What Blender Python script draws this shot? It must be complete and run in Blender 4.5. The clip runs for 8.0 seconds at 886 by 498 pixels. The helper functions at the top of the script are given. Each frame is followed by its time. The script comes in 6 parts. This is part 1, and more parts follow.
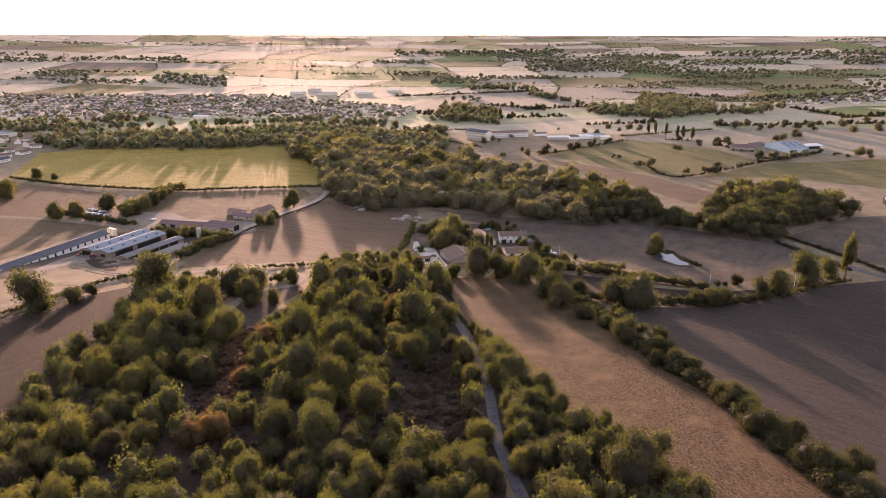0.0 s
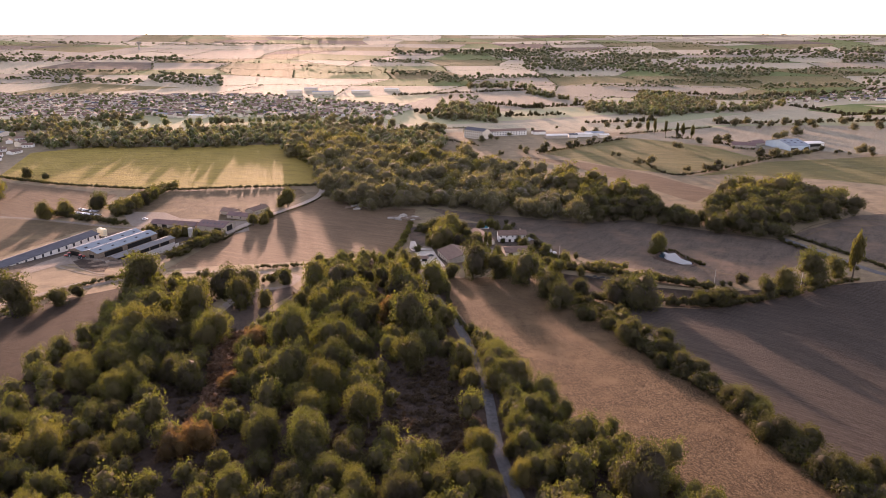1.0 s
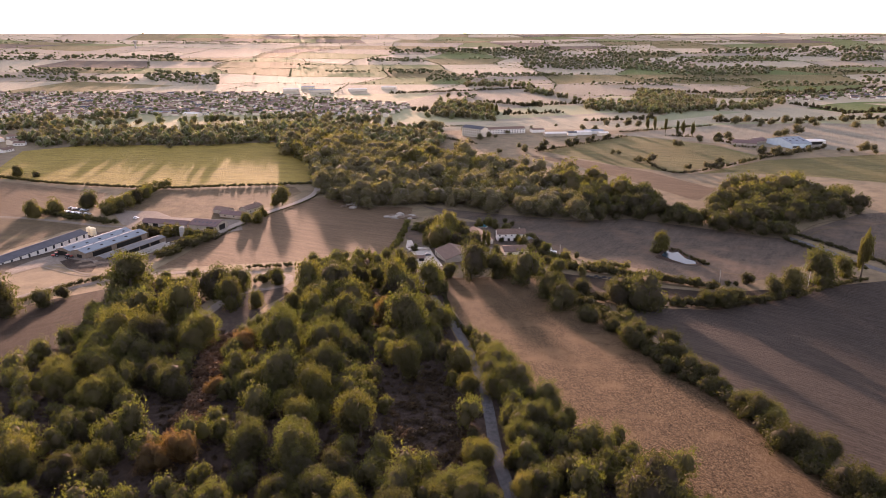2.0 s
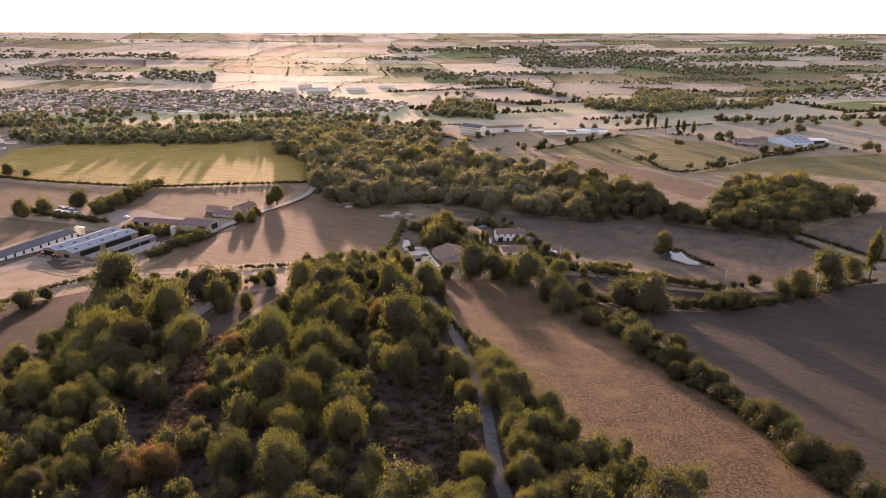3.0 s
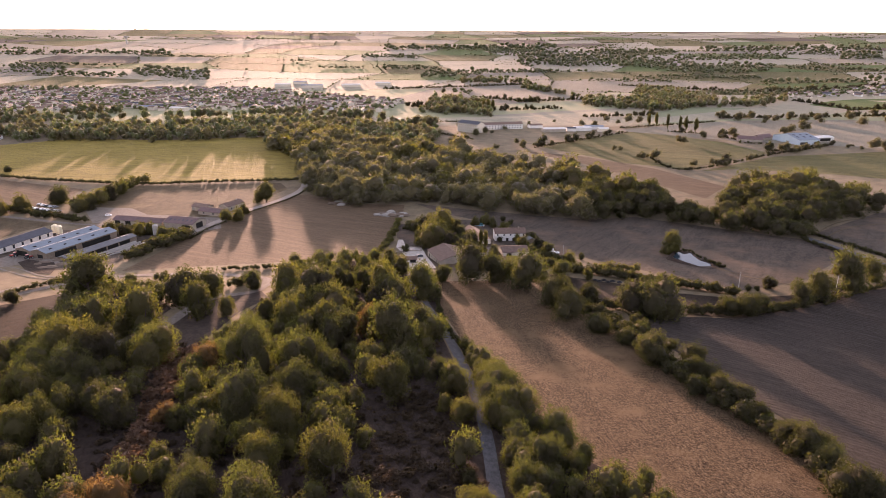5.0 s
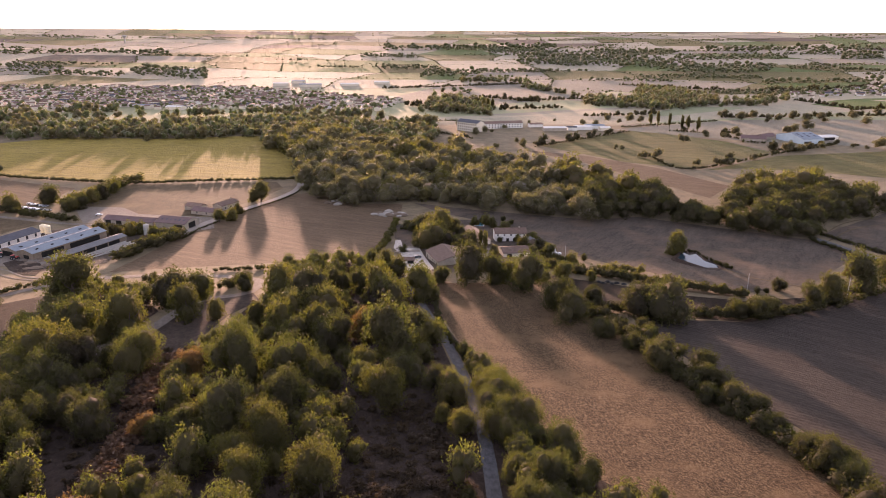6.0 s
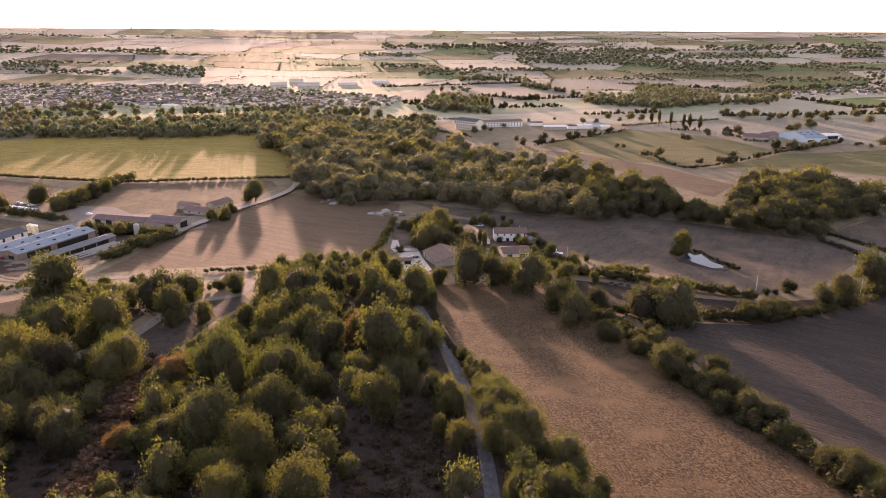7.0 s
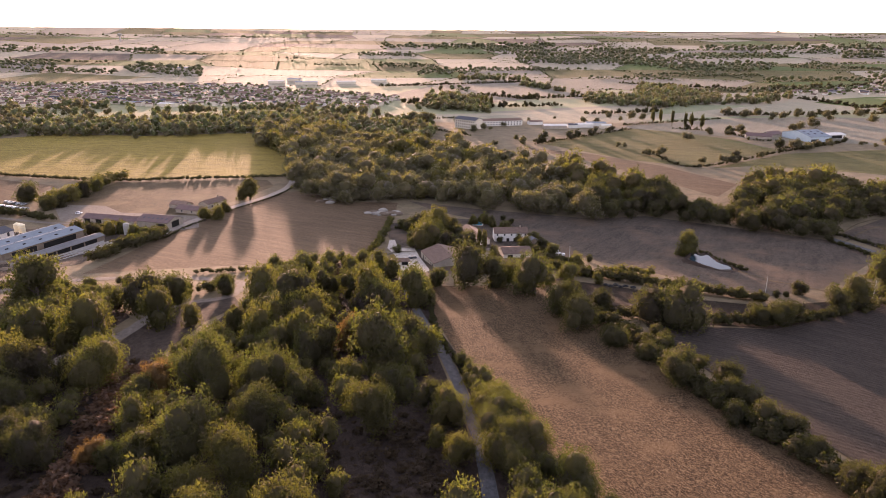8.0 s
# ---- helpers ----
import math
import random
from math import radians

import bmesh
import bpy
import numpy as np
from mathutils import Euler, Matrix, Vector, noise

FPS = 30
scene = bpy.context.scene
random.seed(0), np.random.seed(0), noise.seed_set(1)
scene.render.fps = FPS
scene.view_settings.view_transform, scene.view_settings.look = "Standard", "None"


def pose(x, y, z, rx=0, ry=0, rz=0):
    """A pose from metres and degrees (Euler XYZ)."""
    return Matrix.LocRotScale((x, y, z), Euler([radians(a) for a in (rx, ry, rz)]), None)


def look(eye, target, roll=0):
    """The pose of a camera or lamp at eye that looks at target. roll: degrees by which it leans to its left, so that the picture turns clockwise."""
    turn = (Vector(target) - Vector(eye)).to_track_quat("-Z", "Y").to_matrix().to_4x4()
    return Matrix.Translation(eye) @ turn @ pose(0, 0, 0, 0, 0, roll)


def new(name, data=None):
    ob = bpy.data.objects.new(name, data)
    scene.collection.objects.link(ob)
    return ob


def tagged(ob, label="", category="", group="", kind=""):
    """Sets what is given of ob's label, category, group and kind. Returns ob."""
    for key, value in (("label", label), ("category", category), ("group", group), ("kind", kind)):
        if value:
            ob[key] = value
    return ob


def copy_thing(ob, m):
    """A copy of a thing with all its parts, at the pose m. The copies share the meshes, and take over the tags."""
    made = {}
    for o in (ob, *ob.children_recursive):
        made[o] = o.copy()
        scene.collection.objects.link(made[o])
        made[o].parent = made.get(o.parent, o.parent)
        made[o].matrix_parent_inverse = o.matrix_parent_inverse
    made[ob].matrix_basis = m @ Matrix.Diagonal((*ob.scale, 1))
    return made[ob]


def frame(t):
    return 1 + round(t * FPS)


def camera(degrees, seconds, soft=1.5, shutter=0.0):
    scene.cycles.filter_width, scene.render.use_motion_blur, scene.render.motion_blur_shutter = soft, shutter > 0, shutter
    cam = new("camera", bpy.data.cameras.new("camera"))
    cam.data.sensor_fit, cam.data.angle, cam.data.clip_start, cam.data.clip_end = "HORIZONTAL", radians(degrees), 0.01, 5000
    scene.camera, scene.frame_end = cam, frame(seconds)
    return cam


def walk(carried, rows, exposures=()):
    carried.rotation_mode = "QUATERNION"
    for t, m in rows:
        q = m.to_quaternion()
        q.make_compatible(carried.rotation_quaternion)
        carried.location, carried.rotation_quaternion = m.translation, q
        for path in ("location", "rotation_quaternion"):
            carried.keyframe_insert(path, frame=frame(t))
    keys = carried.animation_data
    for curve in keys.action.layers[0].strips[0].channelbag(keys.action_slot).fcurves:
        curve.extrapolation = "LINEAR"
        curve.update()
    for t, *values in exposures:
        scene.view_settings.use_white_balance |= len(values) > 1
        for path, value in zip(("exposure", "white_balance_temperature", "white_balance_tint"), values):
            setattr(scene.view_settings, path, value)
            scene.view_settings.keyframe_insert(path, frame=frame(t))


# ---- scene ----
cam = camera(66.0, 8.0, soft=0.8)
PATH = [
    (0, (3.075, -0.455, 144.006), (2.944, 16.205, 138.668), 0.1),
    (0.5, (3.139, 4.335, 142.455), (3.034, 20.995, 137.109), 0.0),
    (1, (3.337, 9.300, 140.744), (3.258, 25.968, 135.397), 0.0),
    (1.5, (3.523, 14.299, 139.069), (3.470, 30.959, 133.714), 0.0),
    (3, (4.127, 29.788, 134.174), (4.144, 46.448, 128.810), 0.1),
    (3.5, (4.344, 34.907, 132.806), (4.379, 51.559, 127.425), 0.2),
    (4, (4.506, 40.059, 131.352), (4.559, 56.711, 125.970), 0.2),
    (4.5, (4.562, 45.320, 129.938), (4.641, 61.962, 124.547), 0.2),
    (6, (5.290, 61.290, 125.057), (5.395, 77.941, 119.676), 0.3),
    (6.5, (5.532, 66.398, 123.452), (5.645, 83.050, 118.071), 0.3),
    (7, (5.784, 71.691, 121.807), (5.915, 88.342, 116.426), 0.3),
    (7.5, (5.985, 76.947, 120.117), (6.125, 93.599, 114.735), 0.3),
    (8, (6.144, 82.113, 118.430), (6.302, 98.765, 113.057), 0.4),
]
walk(cam, [(t, look(eye, target, roll)) for t, eye, target, roll in PATH], [(0.0, 2.7, 6400, 39), (8.0, 2.7, 6400, 39)])

# ---- light: a low evening sun ahead, to the left of the way, and a clear pale sky ----
SUN_AZIMUTH, SUN_ELEVATION = radians(-12.6), radians(3.8)
sky_world = bpy.data.worlds.new("sky")
scene.world = sky_world
sky_world.use_nodes = True
nt = sky_world.node_tree
sky = nt.nodes.new("ShaderNodeTexSky")
sky.sky_type, sky.sun_disc = "NISHITA", False
sky.sun_elevation, sky.sun_rotation = SUN_ELEVATION, SUN_AZIMUTH
sky.altitude, sky.air_density, sky.dust_density, sky.ozone_density = 100, 1.0, 0.6, 1.0
nt.nodes["Background"].inputs["Strength"].default_value = 0.15
haze = nt.nodes.new("ShaderNodeHueSaturation")
haze.inputs["Saturation"].default_value = 0.6
nt.links.new(sky.outputs["Color"], haze.inputs["Color"])
nt.links.new(haze.outputs["Color"], nt.nodes["Background"].inputs["Color"])
sun_data = bpy.data.lights.new("sun", "SUN")
sun_data.energy, sun_data.angle, sun_data.color = 2.15, radians(1.2), (1.0, 0.68, 0.42)
sun_lamp = new("sun", sun_data)
to_sun = Vector((math.sin(SUN_AZIMUTH) * math.cos(SUN_ELEVATION), math.cos(SUN_AZIMUTH) * math.cos(SUN_ELEVATION), math.sin(SUN_ELEVATION)))
sun_lamp.matrix_world = look(to_sun * 900, (0, 0, 0))

# ---- materials ----


def ramp(nodes, stops):
    r = nodes.new("ShaderNodeValToRGB")
    r.color_ramp.elements.remove(r.color_ramp.elements[1])
    for k, (p, c) in enumerate(stops):
        e = r.color_ramp.elements[0] if k == 0 else r.color_ramp.elements.new(p)
        e.position, e.color = p, (*c, 1)
    return r


def noise_node(nodes, links, coord, scale, detail=4, rough=0.6, stretch=None, turn=0.0):
    n = nodes.new("ShaderNodeTexNoise")
    n.inputs["Scale"].default_value, n.inputs["Detail"].default_value, n.inputs["Roughness"].default_value = scale, detail, rough
    if stretch:
        mp = nodes.new("ShaderNodeMapping")
        mp.vector_type = "TEXTURE"
        mp.inputs["Scale"].default_value, mp.inputs["Rotation"].default_value = stretch, (0, 0, radians(turn))
        links.new(coord, mp.inputs["Vector"])
        coord = mp.outputs["Vector"]
    links.new(coord, n.inputs["Vector"])
    return n.outputs["Fac"]


def mixed(nodes, links, fac, a, b, mode="MIX"):
    m = nodes.new("ShaderNodeMix")
    m.data_type, m.blend_type = "RGBA", mode
    for key, v in ((0, fac), (6, a), (7, b)):
        if isinstance(v, (int, float)):
            m.inputs[key].default_value = v
        elif isinstance(v, tuple):
            m.inputs[key].default_value = (*v, 1)
        else:
            links.new(v, m.inputs[key])
    return m.outputs[2]


def base_material(name, rough=0.8, spec=0.3, fuzz=0.0):
    m = bpy.data.materials.new(name)
    m.use_nodes = True
    nodes, links = m.node_tree.nodes, m.node_tree.links
    p = nodes["Principled BSDF"]
    p.inputs["Roughness"].default_value, p.inputs["Specular IOR Level"].default_value = rough, spec
    p.inputs["Sheen Weight"].default_value, p.inputs["Sheen Roughness"].default_value = fuzz, 0.45
    p.inputs["Sheen Tint"].default_value = (1.0, 0.9, 0.8, 1)
    return m, nodes, links, p


def bump(nodes, links, p, height, strength, distance):
    b = nodes.new("ShaderNodeBump")
    b.inputs["Strength"].default_value, b.inputs["Distance"].default_value = strength, distance
    links.new(height, b.inputs["Height"])
    links.new(b.outputs["Normal"], p.inputs["Normal"])


def earth(name, dark, light, turn=0.0, row=0.35, patch=0.02, relief=0.25, stain=None, across=6.0, rough=0.92, spec=0.06, drill=0.0, lines=0.07, edge=0.10, grain_size=0.9, fleck=2.0, fleck_turn=0.0, bite=0.42, fuzz=0.015):
    """Farmland: broad patches, streaks along the working direction (turn), drill lines so many metres apart, small
    clods, and a sheen of dry stalks, raised on far fields to stand for haze.
    """
    m, nodes, links, p = base_material(name, rough, spec, fuzz)
    co = nodes.new("ShaderNodeTexCoord").outputs["Object"]
    broad = noise_node(nodes, links, co, patch, 4)
    rows = noise_node(nodes, links, co, row, 5, 0.7, (1.0, across, 1.0), turn)
    grain = noise_node(nodes, links, co, grain_size, 6, 0.8, (1.0, fleck, 1.0), fleck_turn)
    crisp = ramp(nodes, [(0.50 - edge, (0, 0, 0)), (0.50 + edge, (1, 1, 1))])
    links.new(grain, crisp.inputs["Fac"])
    streak = ramp(nodes, [(0.38, (0, 0, 0)), (0.62, (1, 1, 1))])
    links.new(rows, streak.inputs["Fac"])
    total = mixed(nodes, links, bite, mixed(nodes, links, 0.5, broad, streak.outputs["Color"]), crisp.outputs["Color"])
    if drill:
        wave = nodes.new("ShaderNodeTexWave")
        wave.inputs["Scale"].default_value, wave.inputs["Distortion"].default_value, wave.inputs["Detail"].default_value, wave.inputs["Detail Scale"].default_value = 0.314 / drill, 2.5, 3, 0.6
        mp = nodes.new("ShaderNodeMapping")
        mp.vector_type = "TEXTURE"
        mp.inputs["Rotation"].default_value = (0, 0, radians(turn))
        links.new(co, mp.inputs["Vector"])
        links.new(mp.outputs["Vector"], wave.inputs["Vector"])
        total = mixed(nodes, links, lines, total, wave.outputs["Color"])
    c = ramp(nodes, [(0.15, dark), (0.85, light)])
    links.new(total, c.inputs["Fac"])
    col = c.outputs["Color"]
    if stain:
        sp = ramp(nodes, [(0.50, (0, 0, 0)), (0.66, (1, 1, 1))])
        links.new(noise_node(nodes, links, co, patch * 1.7, 5), sp.inputs["Fac"])
        col = mixed(nodes, links, sp.outputs["Color"], col, mixed(nodes, links, grain, stain, light))
    links.new(col, p.inputs["Base Color"])
    bump(nodes, links, p, total, 1.0, relief)
    return m


def leaf_material(name, tones, glow, fuzz=0.05, thin=0.5):
    """Leaves that let the low sun through: a diffuse face, a soft gloss and a translucent back."""
    m, nodes, links, p = base_material(name, 0.8, 0.1, fuzz)
    info, geo = nodes.new("ShaderNodeObjectInfo"), nodes.new("ShaderNodeNewGeometry")
    c = ramp(nodes, tones)
    s = nodes.new("ShaderNodeMath")
    s.operation = "MULTIPLY_ADD"
    links.new(geo.outputs["Random Per Island"], s.inputs[0])
    s.inputs[1].default_value = 0.10
    s2 = nodes.new("ShaderNodeMath")
    s2.operation = "MULTIPLY"
    links.new(info.outputs["Random"], s2.inputs[0])
    s2.inputs[1].default_value = 0.90
    links.new(s2.outputs[0], s.inputs[2])
    links.new(s.outputs[0], c.inputs["Fac"])
    links.new(c.outputs["Color"], p.inputs["Base Color"])
    t = nodes.new("ShaderNodeBsdfTranslucent")
    links.new(mixed(nodes, links, 1.0, c.outputs["Color"], glow, "MULTIPLY"), t.inputs["Color"])
    mx = nodes.new("ShaderNodeMixShader")
    mx.inputs[0].default_value = thin
    links.new(p.outputs[0], mx.inputs[1])
    links.new(t.outputs[0], mx.inputs[2])
    links.new(mx.outputs[0], nodes["Material Output"].inputs["Surface"])
    return m


def plain(name, dark, light, scale=1.0, rough=0.7, spec=0.3, relief=0.02, metal=0.0, vary=0.0):
    """Masonry, plaster, sheet, bark and the like: two scales of noise, and a shift of tone from piece to piece."""
    m, nodes, links, p = base_material(name, rough, spec)
    p.inputs["Metallic"].default_value = metal
    co = nodes.new("ShaderNodeTexCoord").outputs["Object"]
    big, fine = noise_node(nodes, links, co, scale * 0.25, 3), noise_node(nodes, links, co, scale * 2.5, 5, 0.7)
    c = ramp(nodes, [(0.3, dark), (0.7, light)])
    links.new(mixed(nodes, links, 0.5, big, fine), c.inputs["Fac"])
    col = c.outputs["Color"]
    if vary:
        info = nodes.new("ShaderNodeObjectInfo")
        v = ramp(nodes, [(0.0, (1 - vary, 1 - vary, 1 - vary)), (1.0, (1, 1, 1))])
        links.new(info.outputs["Random"], v.inputs["Fac"])
        col = mixed(nodes, links, 1.0, col, v.outputs["Color"], "MULTIPLY")
    links.new(col, p.inputs["Base Color"])
    if relief:
        bump(nodes, links, p, fine, 0.5, relief)
    return m


def patchwork(name):
    """Open country: dry grass near by, and parcels of stubble, plough and pasture further off."""
    # the sheen brightens distant ground the way haze would
    m, nodes, links, p = base_material(name, 0.9, 0.04, 0.08)
    co = nodes.new("ShaderNodeTexCoord").outputs["Object"]
    warp = noise_node(nodes, links, co, 0.004, 2)
    v = nodes.new("ShaderNodeVectorMath")
    v.operation = "MULTIPLY_ADD"
    links.new(warp, v.inputs[0])
    v.inputs[1].default_value = (90, 90, 0)
    links.new(co, v.inputs[2])
    cell = nodes.new("ShaderNodeTexVoronoi")
    cell.inputs["Scale"].default_value = 1 / 190
    mp = nodes.new("ShaderNodeMapping")
    mp.inputs["Scale"].default_value, mp.inputs["Rotation"].default_value = (0.55, 1.0, 0.0), (0, 0, radians(20))
    links.new(v.outputs[0], mp.inputs["Vector"])
    links.new(mp.outputs[0], cell.inputs["Vector"])
    sep = nodes.new("ShaderNodeSeparateColor")
    links.new(cell.outputs["Color"], sep.inputs[0])
    # parcel tones shifted to pale grey-green, haze put into the colour
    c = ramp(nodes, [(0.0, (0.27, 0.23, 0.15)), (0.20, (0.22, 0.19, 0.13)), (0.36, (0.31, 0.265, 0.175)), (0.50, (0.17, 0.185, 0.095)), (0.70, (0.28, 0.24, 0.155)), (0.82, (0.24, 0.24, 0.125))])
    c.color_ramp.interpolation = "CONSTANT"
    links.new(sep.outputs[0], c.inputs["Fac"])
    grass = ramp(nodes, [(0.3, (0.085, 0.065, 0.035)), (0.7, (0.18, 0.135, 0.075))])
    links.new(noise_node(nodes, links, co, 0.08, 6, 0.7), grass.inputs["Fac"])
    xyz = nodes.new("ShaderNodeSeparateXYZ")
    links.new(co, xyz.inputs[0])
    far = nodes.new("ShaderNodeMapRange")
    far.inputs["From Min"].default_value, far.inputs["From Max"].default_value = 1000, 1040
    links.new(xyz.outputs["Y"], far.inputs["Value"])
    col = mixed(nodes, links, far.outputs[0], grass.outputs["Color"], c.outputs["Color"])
    fine = noise_node(nodes, links, co, 0.6, 5, 0.7)
    links.new(mixed(nodes, links, 0.3, col, fine, "OVERLAY"), p.inputs["Base Color"])
    bump(nodes, links, p, fine, 0.8, 0.3)
    return m


def water_material():
    m, nodes, links, p = base_material("still_water", 0.04, 0.1)
    p.inputs["Base Color"].default_value = (0.02, 0.035, 0.045, 1)
    co = nodes.new("ShaderNodeTexCoord").outputs["Object"]
    bump(nodes, links, p, noise_node(nodes, links, co, 0.9, 3), 0.08, 0.02)
    return m


FLECK = 32.0  # direction in which the straw lies
M = dict(
    country=patchwork("open_country"),
    stubble=earth("straw_stubble", (0.052, 0.0332, 0.0178), (0.255, 0.171, 0.091), turn=11, row=0.7, patch=0.03, relief=1.0, across=7, stain=(0.20, 0.125, 0.065), grain_size=2.8, fleck=2.5, fleck_turn=FLECK, bite=0.7, edge=0.06),
    plough=earth("worked_soil", (0.02277, 0.01839, 0.01488), (0.06743, 0.05254, 0.04203), turn=62, row=0.4, patch=0.02, relief=0.5, across=18, drill=2.2, lines=0.2),
    dim_stubble=earth("dry_meadow", (0.04209, 0.03308, 0.02556), (0.109, 0.0857, 0.06389), turn=-30, row=0.3, patch=0.02, relief=0.35, stain=(0.15, 0.095, 0.058)),
    straw=earth("cut_straw", (0.07443, 0.04939, 0.02887), (0.1552, 0.1058, 0.06159), turn=60, row=0.3, patch=0.015, relief=0.35, across=10),
    # two far field colours, greyer and paler than near ones to carry haze
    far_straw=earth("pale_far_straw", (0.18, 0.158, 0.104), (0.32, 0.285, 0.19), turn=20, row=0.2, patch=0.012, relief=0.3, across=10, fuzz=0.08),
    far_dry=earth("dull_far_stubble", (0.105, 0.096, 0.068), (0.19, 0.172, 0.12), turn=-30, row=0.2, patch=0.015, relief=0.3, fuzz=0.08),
    maize=earth("yellowing_maize", (0.1242, 0.09522, 0.02318), (0.414, 0.3064, 0.07038), turn=80, row=0.4, patch=0.02, relief=0.9, across=10, drill=3.0),
    pasture=earth("dry_pasture", (0.06054, 0.04238, 0.02301), (0.1241, 0.0908, 0.05025), turn=10, row=0.2, patch=0.02, relief=0.3, stain=(0.16, 0.12, 0.06), across=2),
    meadow=earth("green_meadow", (0.05, 0.08, 0.022), (0.12, 0.15, 0.04), turn=20, row=0.2, patch=0.01, relief=0.3),
    crop=earth("ripening_crop", (0.06206, 0.05642, 0.02116), (0.1834, 0.1565, 0.05994), turn=75, row=0.25, patch=0.012, relief=0.6, across=12, drill=3.5),
    brown_stubble=earth("brown_stubble", (0.0161, 0.01082, 0.007025), (0.03952, 0.02691, 0.01697), turn=-28, row=0.4, patch=0.02, relief=0.4, across=14),
    clearing=earth("clearing_litter", (0.034, 0.02584, 0.01972), (0.0782, 0.0578, 0.04216), turn=20, row=0.4, patch=0.05, relief=0.35, across=1.5),
    bracken=earth("bracken_floor", (0.03168, 0.02288, 0.0176), (0.06864, 0.0484, 0.0352), row=0.6, patch=0.05, relief=0.6, across=1.3),
    gravel=earth("pale_gravel", (0.1228, 0.09971, 0.07948), (0.224, 0.1893, 0.1517), row=0.8, patch=0.08, relief=0.06, across=1.5),
    pale_yard=earth("crushed_limestone", (0.32, 0.28, 0.232), (0.496, 0.448, 0.384), row=0.8, patch=0.1, relief=0.05, across=1.5),
    pale_road=earth("dusty_farm_road", (0.2125, 0.1785, 0.1487), (0.34, 0.2932, 0.2465), row=0.8, patch=0.08, relief=0.05, across=1.5),
    asphalt=earth("worn_asphalt", (0.056, 0.0552, 0.0552), (0.108, 0.1064, 0.1056), row=0.8, patch=0.1, relief=0.03, across=1.5),
    water=water_material(),
    oak=leaf_material("oak_leaves", [(0.0, (0.052, 0.038, 0.032)), (0.45, (0.073, 0.059, 0.038)), (0.8, (0.094, 0.076, 0.042)), (1.0, (0.118, 0.086, 0.047))], (1.4, 2.05, 0.40), 0.03, 0.5),
    # far foliage: paler tones and a strong sheen put haze into the colour
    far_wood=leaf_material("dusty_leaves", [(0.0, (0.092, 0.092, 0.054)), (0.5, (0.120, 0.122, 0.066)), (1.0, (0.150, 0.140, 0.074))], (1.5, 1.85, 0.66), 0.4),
    light_leaf=leaf_material("light_leaves", [(0.0, (0.070, 0.058, 0.030)), (0.5, (0.096, 0.080, 0.037)), (1.0, (0.132, 0.102, 0.046))], (1.5, 1.9, 0.45)),
    rust_leaf=leaf_material("rusty_leaves", [(0.0, (0.085, 0.058, 0.030)), (0.5, (0.125, 0.084, 0.040)), (1.0, (0.165, 0.110, 0.050))], (1.7, 1.55, 0.75)),
    # leaves across the valley, paled and sheened in place of haze
    hazed_leaf=leaf_material("dry_broad_leaves", [(0.0, (0.098, 0.082, 0.054)), (0.5, (0.122, 0.103, 0.062)), (1.0, (0.150, 0.122, 0.068))], (1.5, 1.75, 0.6), 0.25, 0.5),
    # rust-brown slope growth, brightened so the colour holds the sun on it
    heather=leaf_material("dry_heather", [(0.0, (0.12, 0.075, 0.048)), (0.5, (0.165, 0.10, 0.062)), (1.0, (0.21, 0.13, 0.075))], (1.4, 1.2, 0.8), 0.1, 0.4),
    hedge_leaf=leaf_material("hedge_leaves", [(0.0, (0.040, 0.034, 0.020)), (0.5, (0.054, 0.045, 0.024)), (1.0, (0.072, 0.058, 0.034))], (1.6, 2.2, 0.45), 0.02, 0.4),
    # brown scrub, darkened further with the trees' shade put into the colour
    scrub_leaf=leaf_material("withered_scrub", [(0.0, (0.040, 0.030, 0.020)), (0.6, (0.056, 0.041, 0.027)), (1.0, (0.074, 0.052, 0.032))], (1.5, 1.4, 0.8), 0.0, 0.35),
    bark=plain("bark", (0.05, 0.038, 0.028), (0.13, 0.10, 0.075), 3.0, 0.9, 0.2, 0.05),
)

# ---- the land ----


def ground_height(x, y):
    """A hillside that falls away from the wood to a flat valley, and rises again to the skyline."""
    z = 7.5 * math.log1p(math.exp((440 - y) / 60)) - 1.5
    east = 14 * math.log1p(math.exp(min(40.0, (x - 100) / 14)))  # the worked field dips towards the east
    k = min(1.0, max(0.0, (400 - y) / 200))
    z -= min(30.0, 0.2 * east) * k * k * (3 - 2 * k)
    r = math.hypot(x, y)
    return z + 114 * min(1.0, max(0.0, (r - 1500) / 3300)) ** 1.6


Y_LINES = [*range(-400, 0, 100), *range(0, 100, 20), *range(100, 410, 10), *range(420, 800, 20), *range(800, 1400, 100), *range(1400, 5600, 150)]
DIP_LINES = [*range(60, 330, 10)]
X_LINES = [*range(-5600, 0, 200), 0, *DIP_LINES, *range(400, 5800, 200)]


def part(name, bm, material, parent=None, label=""):
    me = bpy.data.meshes.new(name)
    bm.to_mesh(me)
    bm.free()
    me.materials.append(material)
    ob = new(name, me)
    if parent:
        ob.parent = parent
    return tagged(ob, label)


def thing(name, m, label, category, group=""):
    ob = new(name)
    ob.matrix_basis = m
    ob.empty_display_size = 0.5
    return tagged(ob, label, category, group)


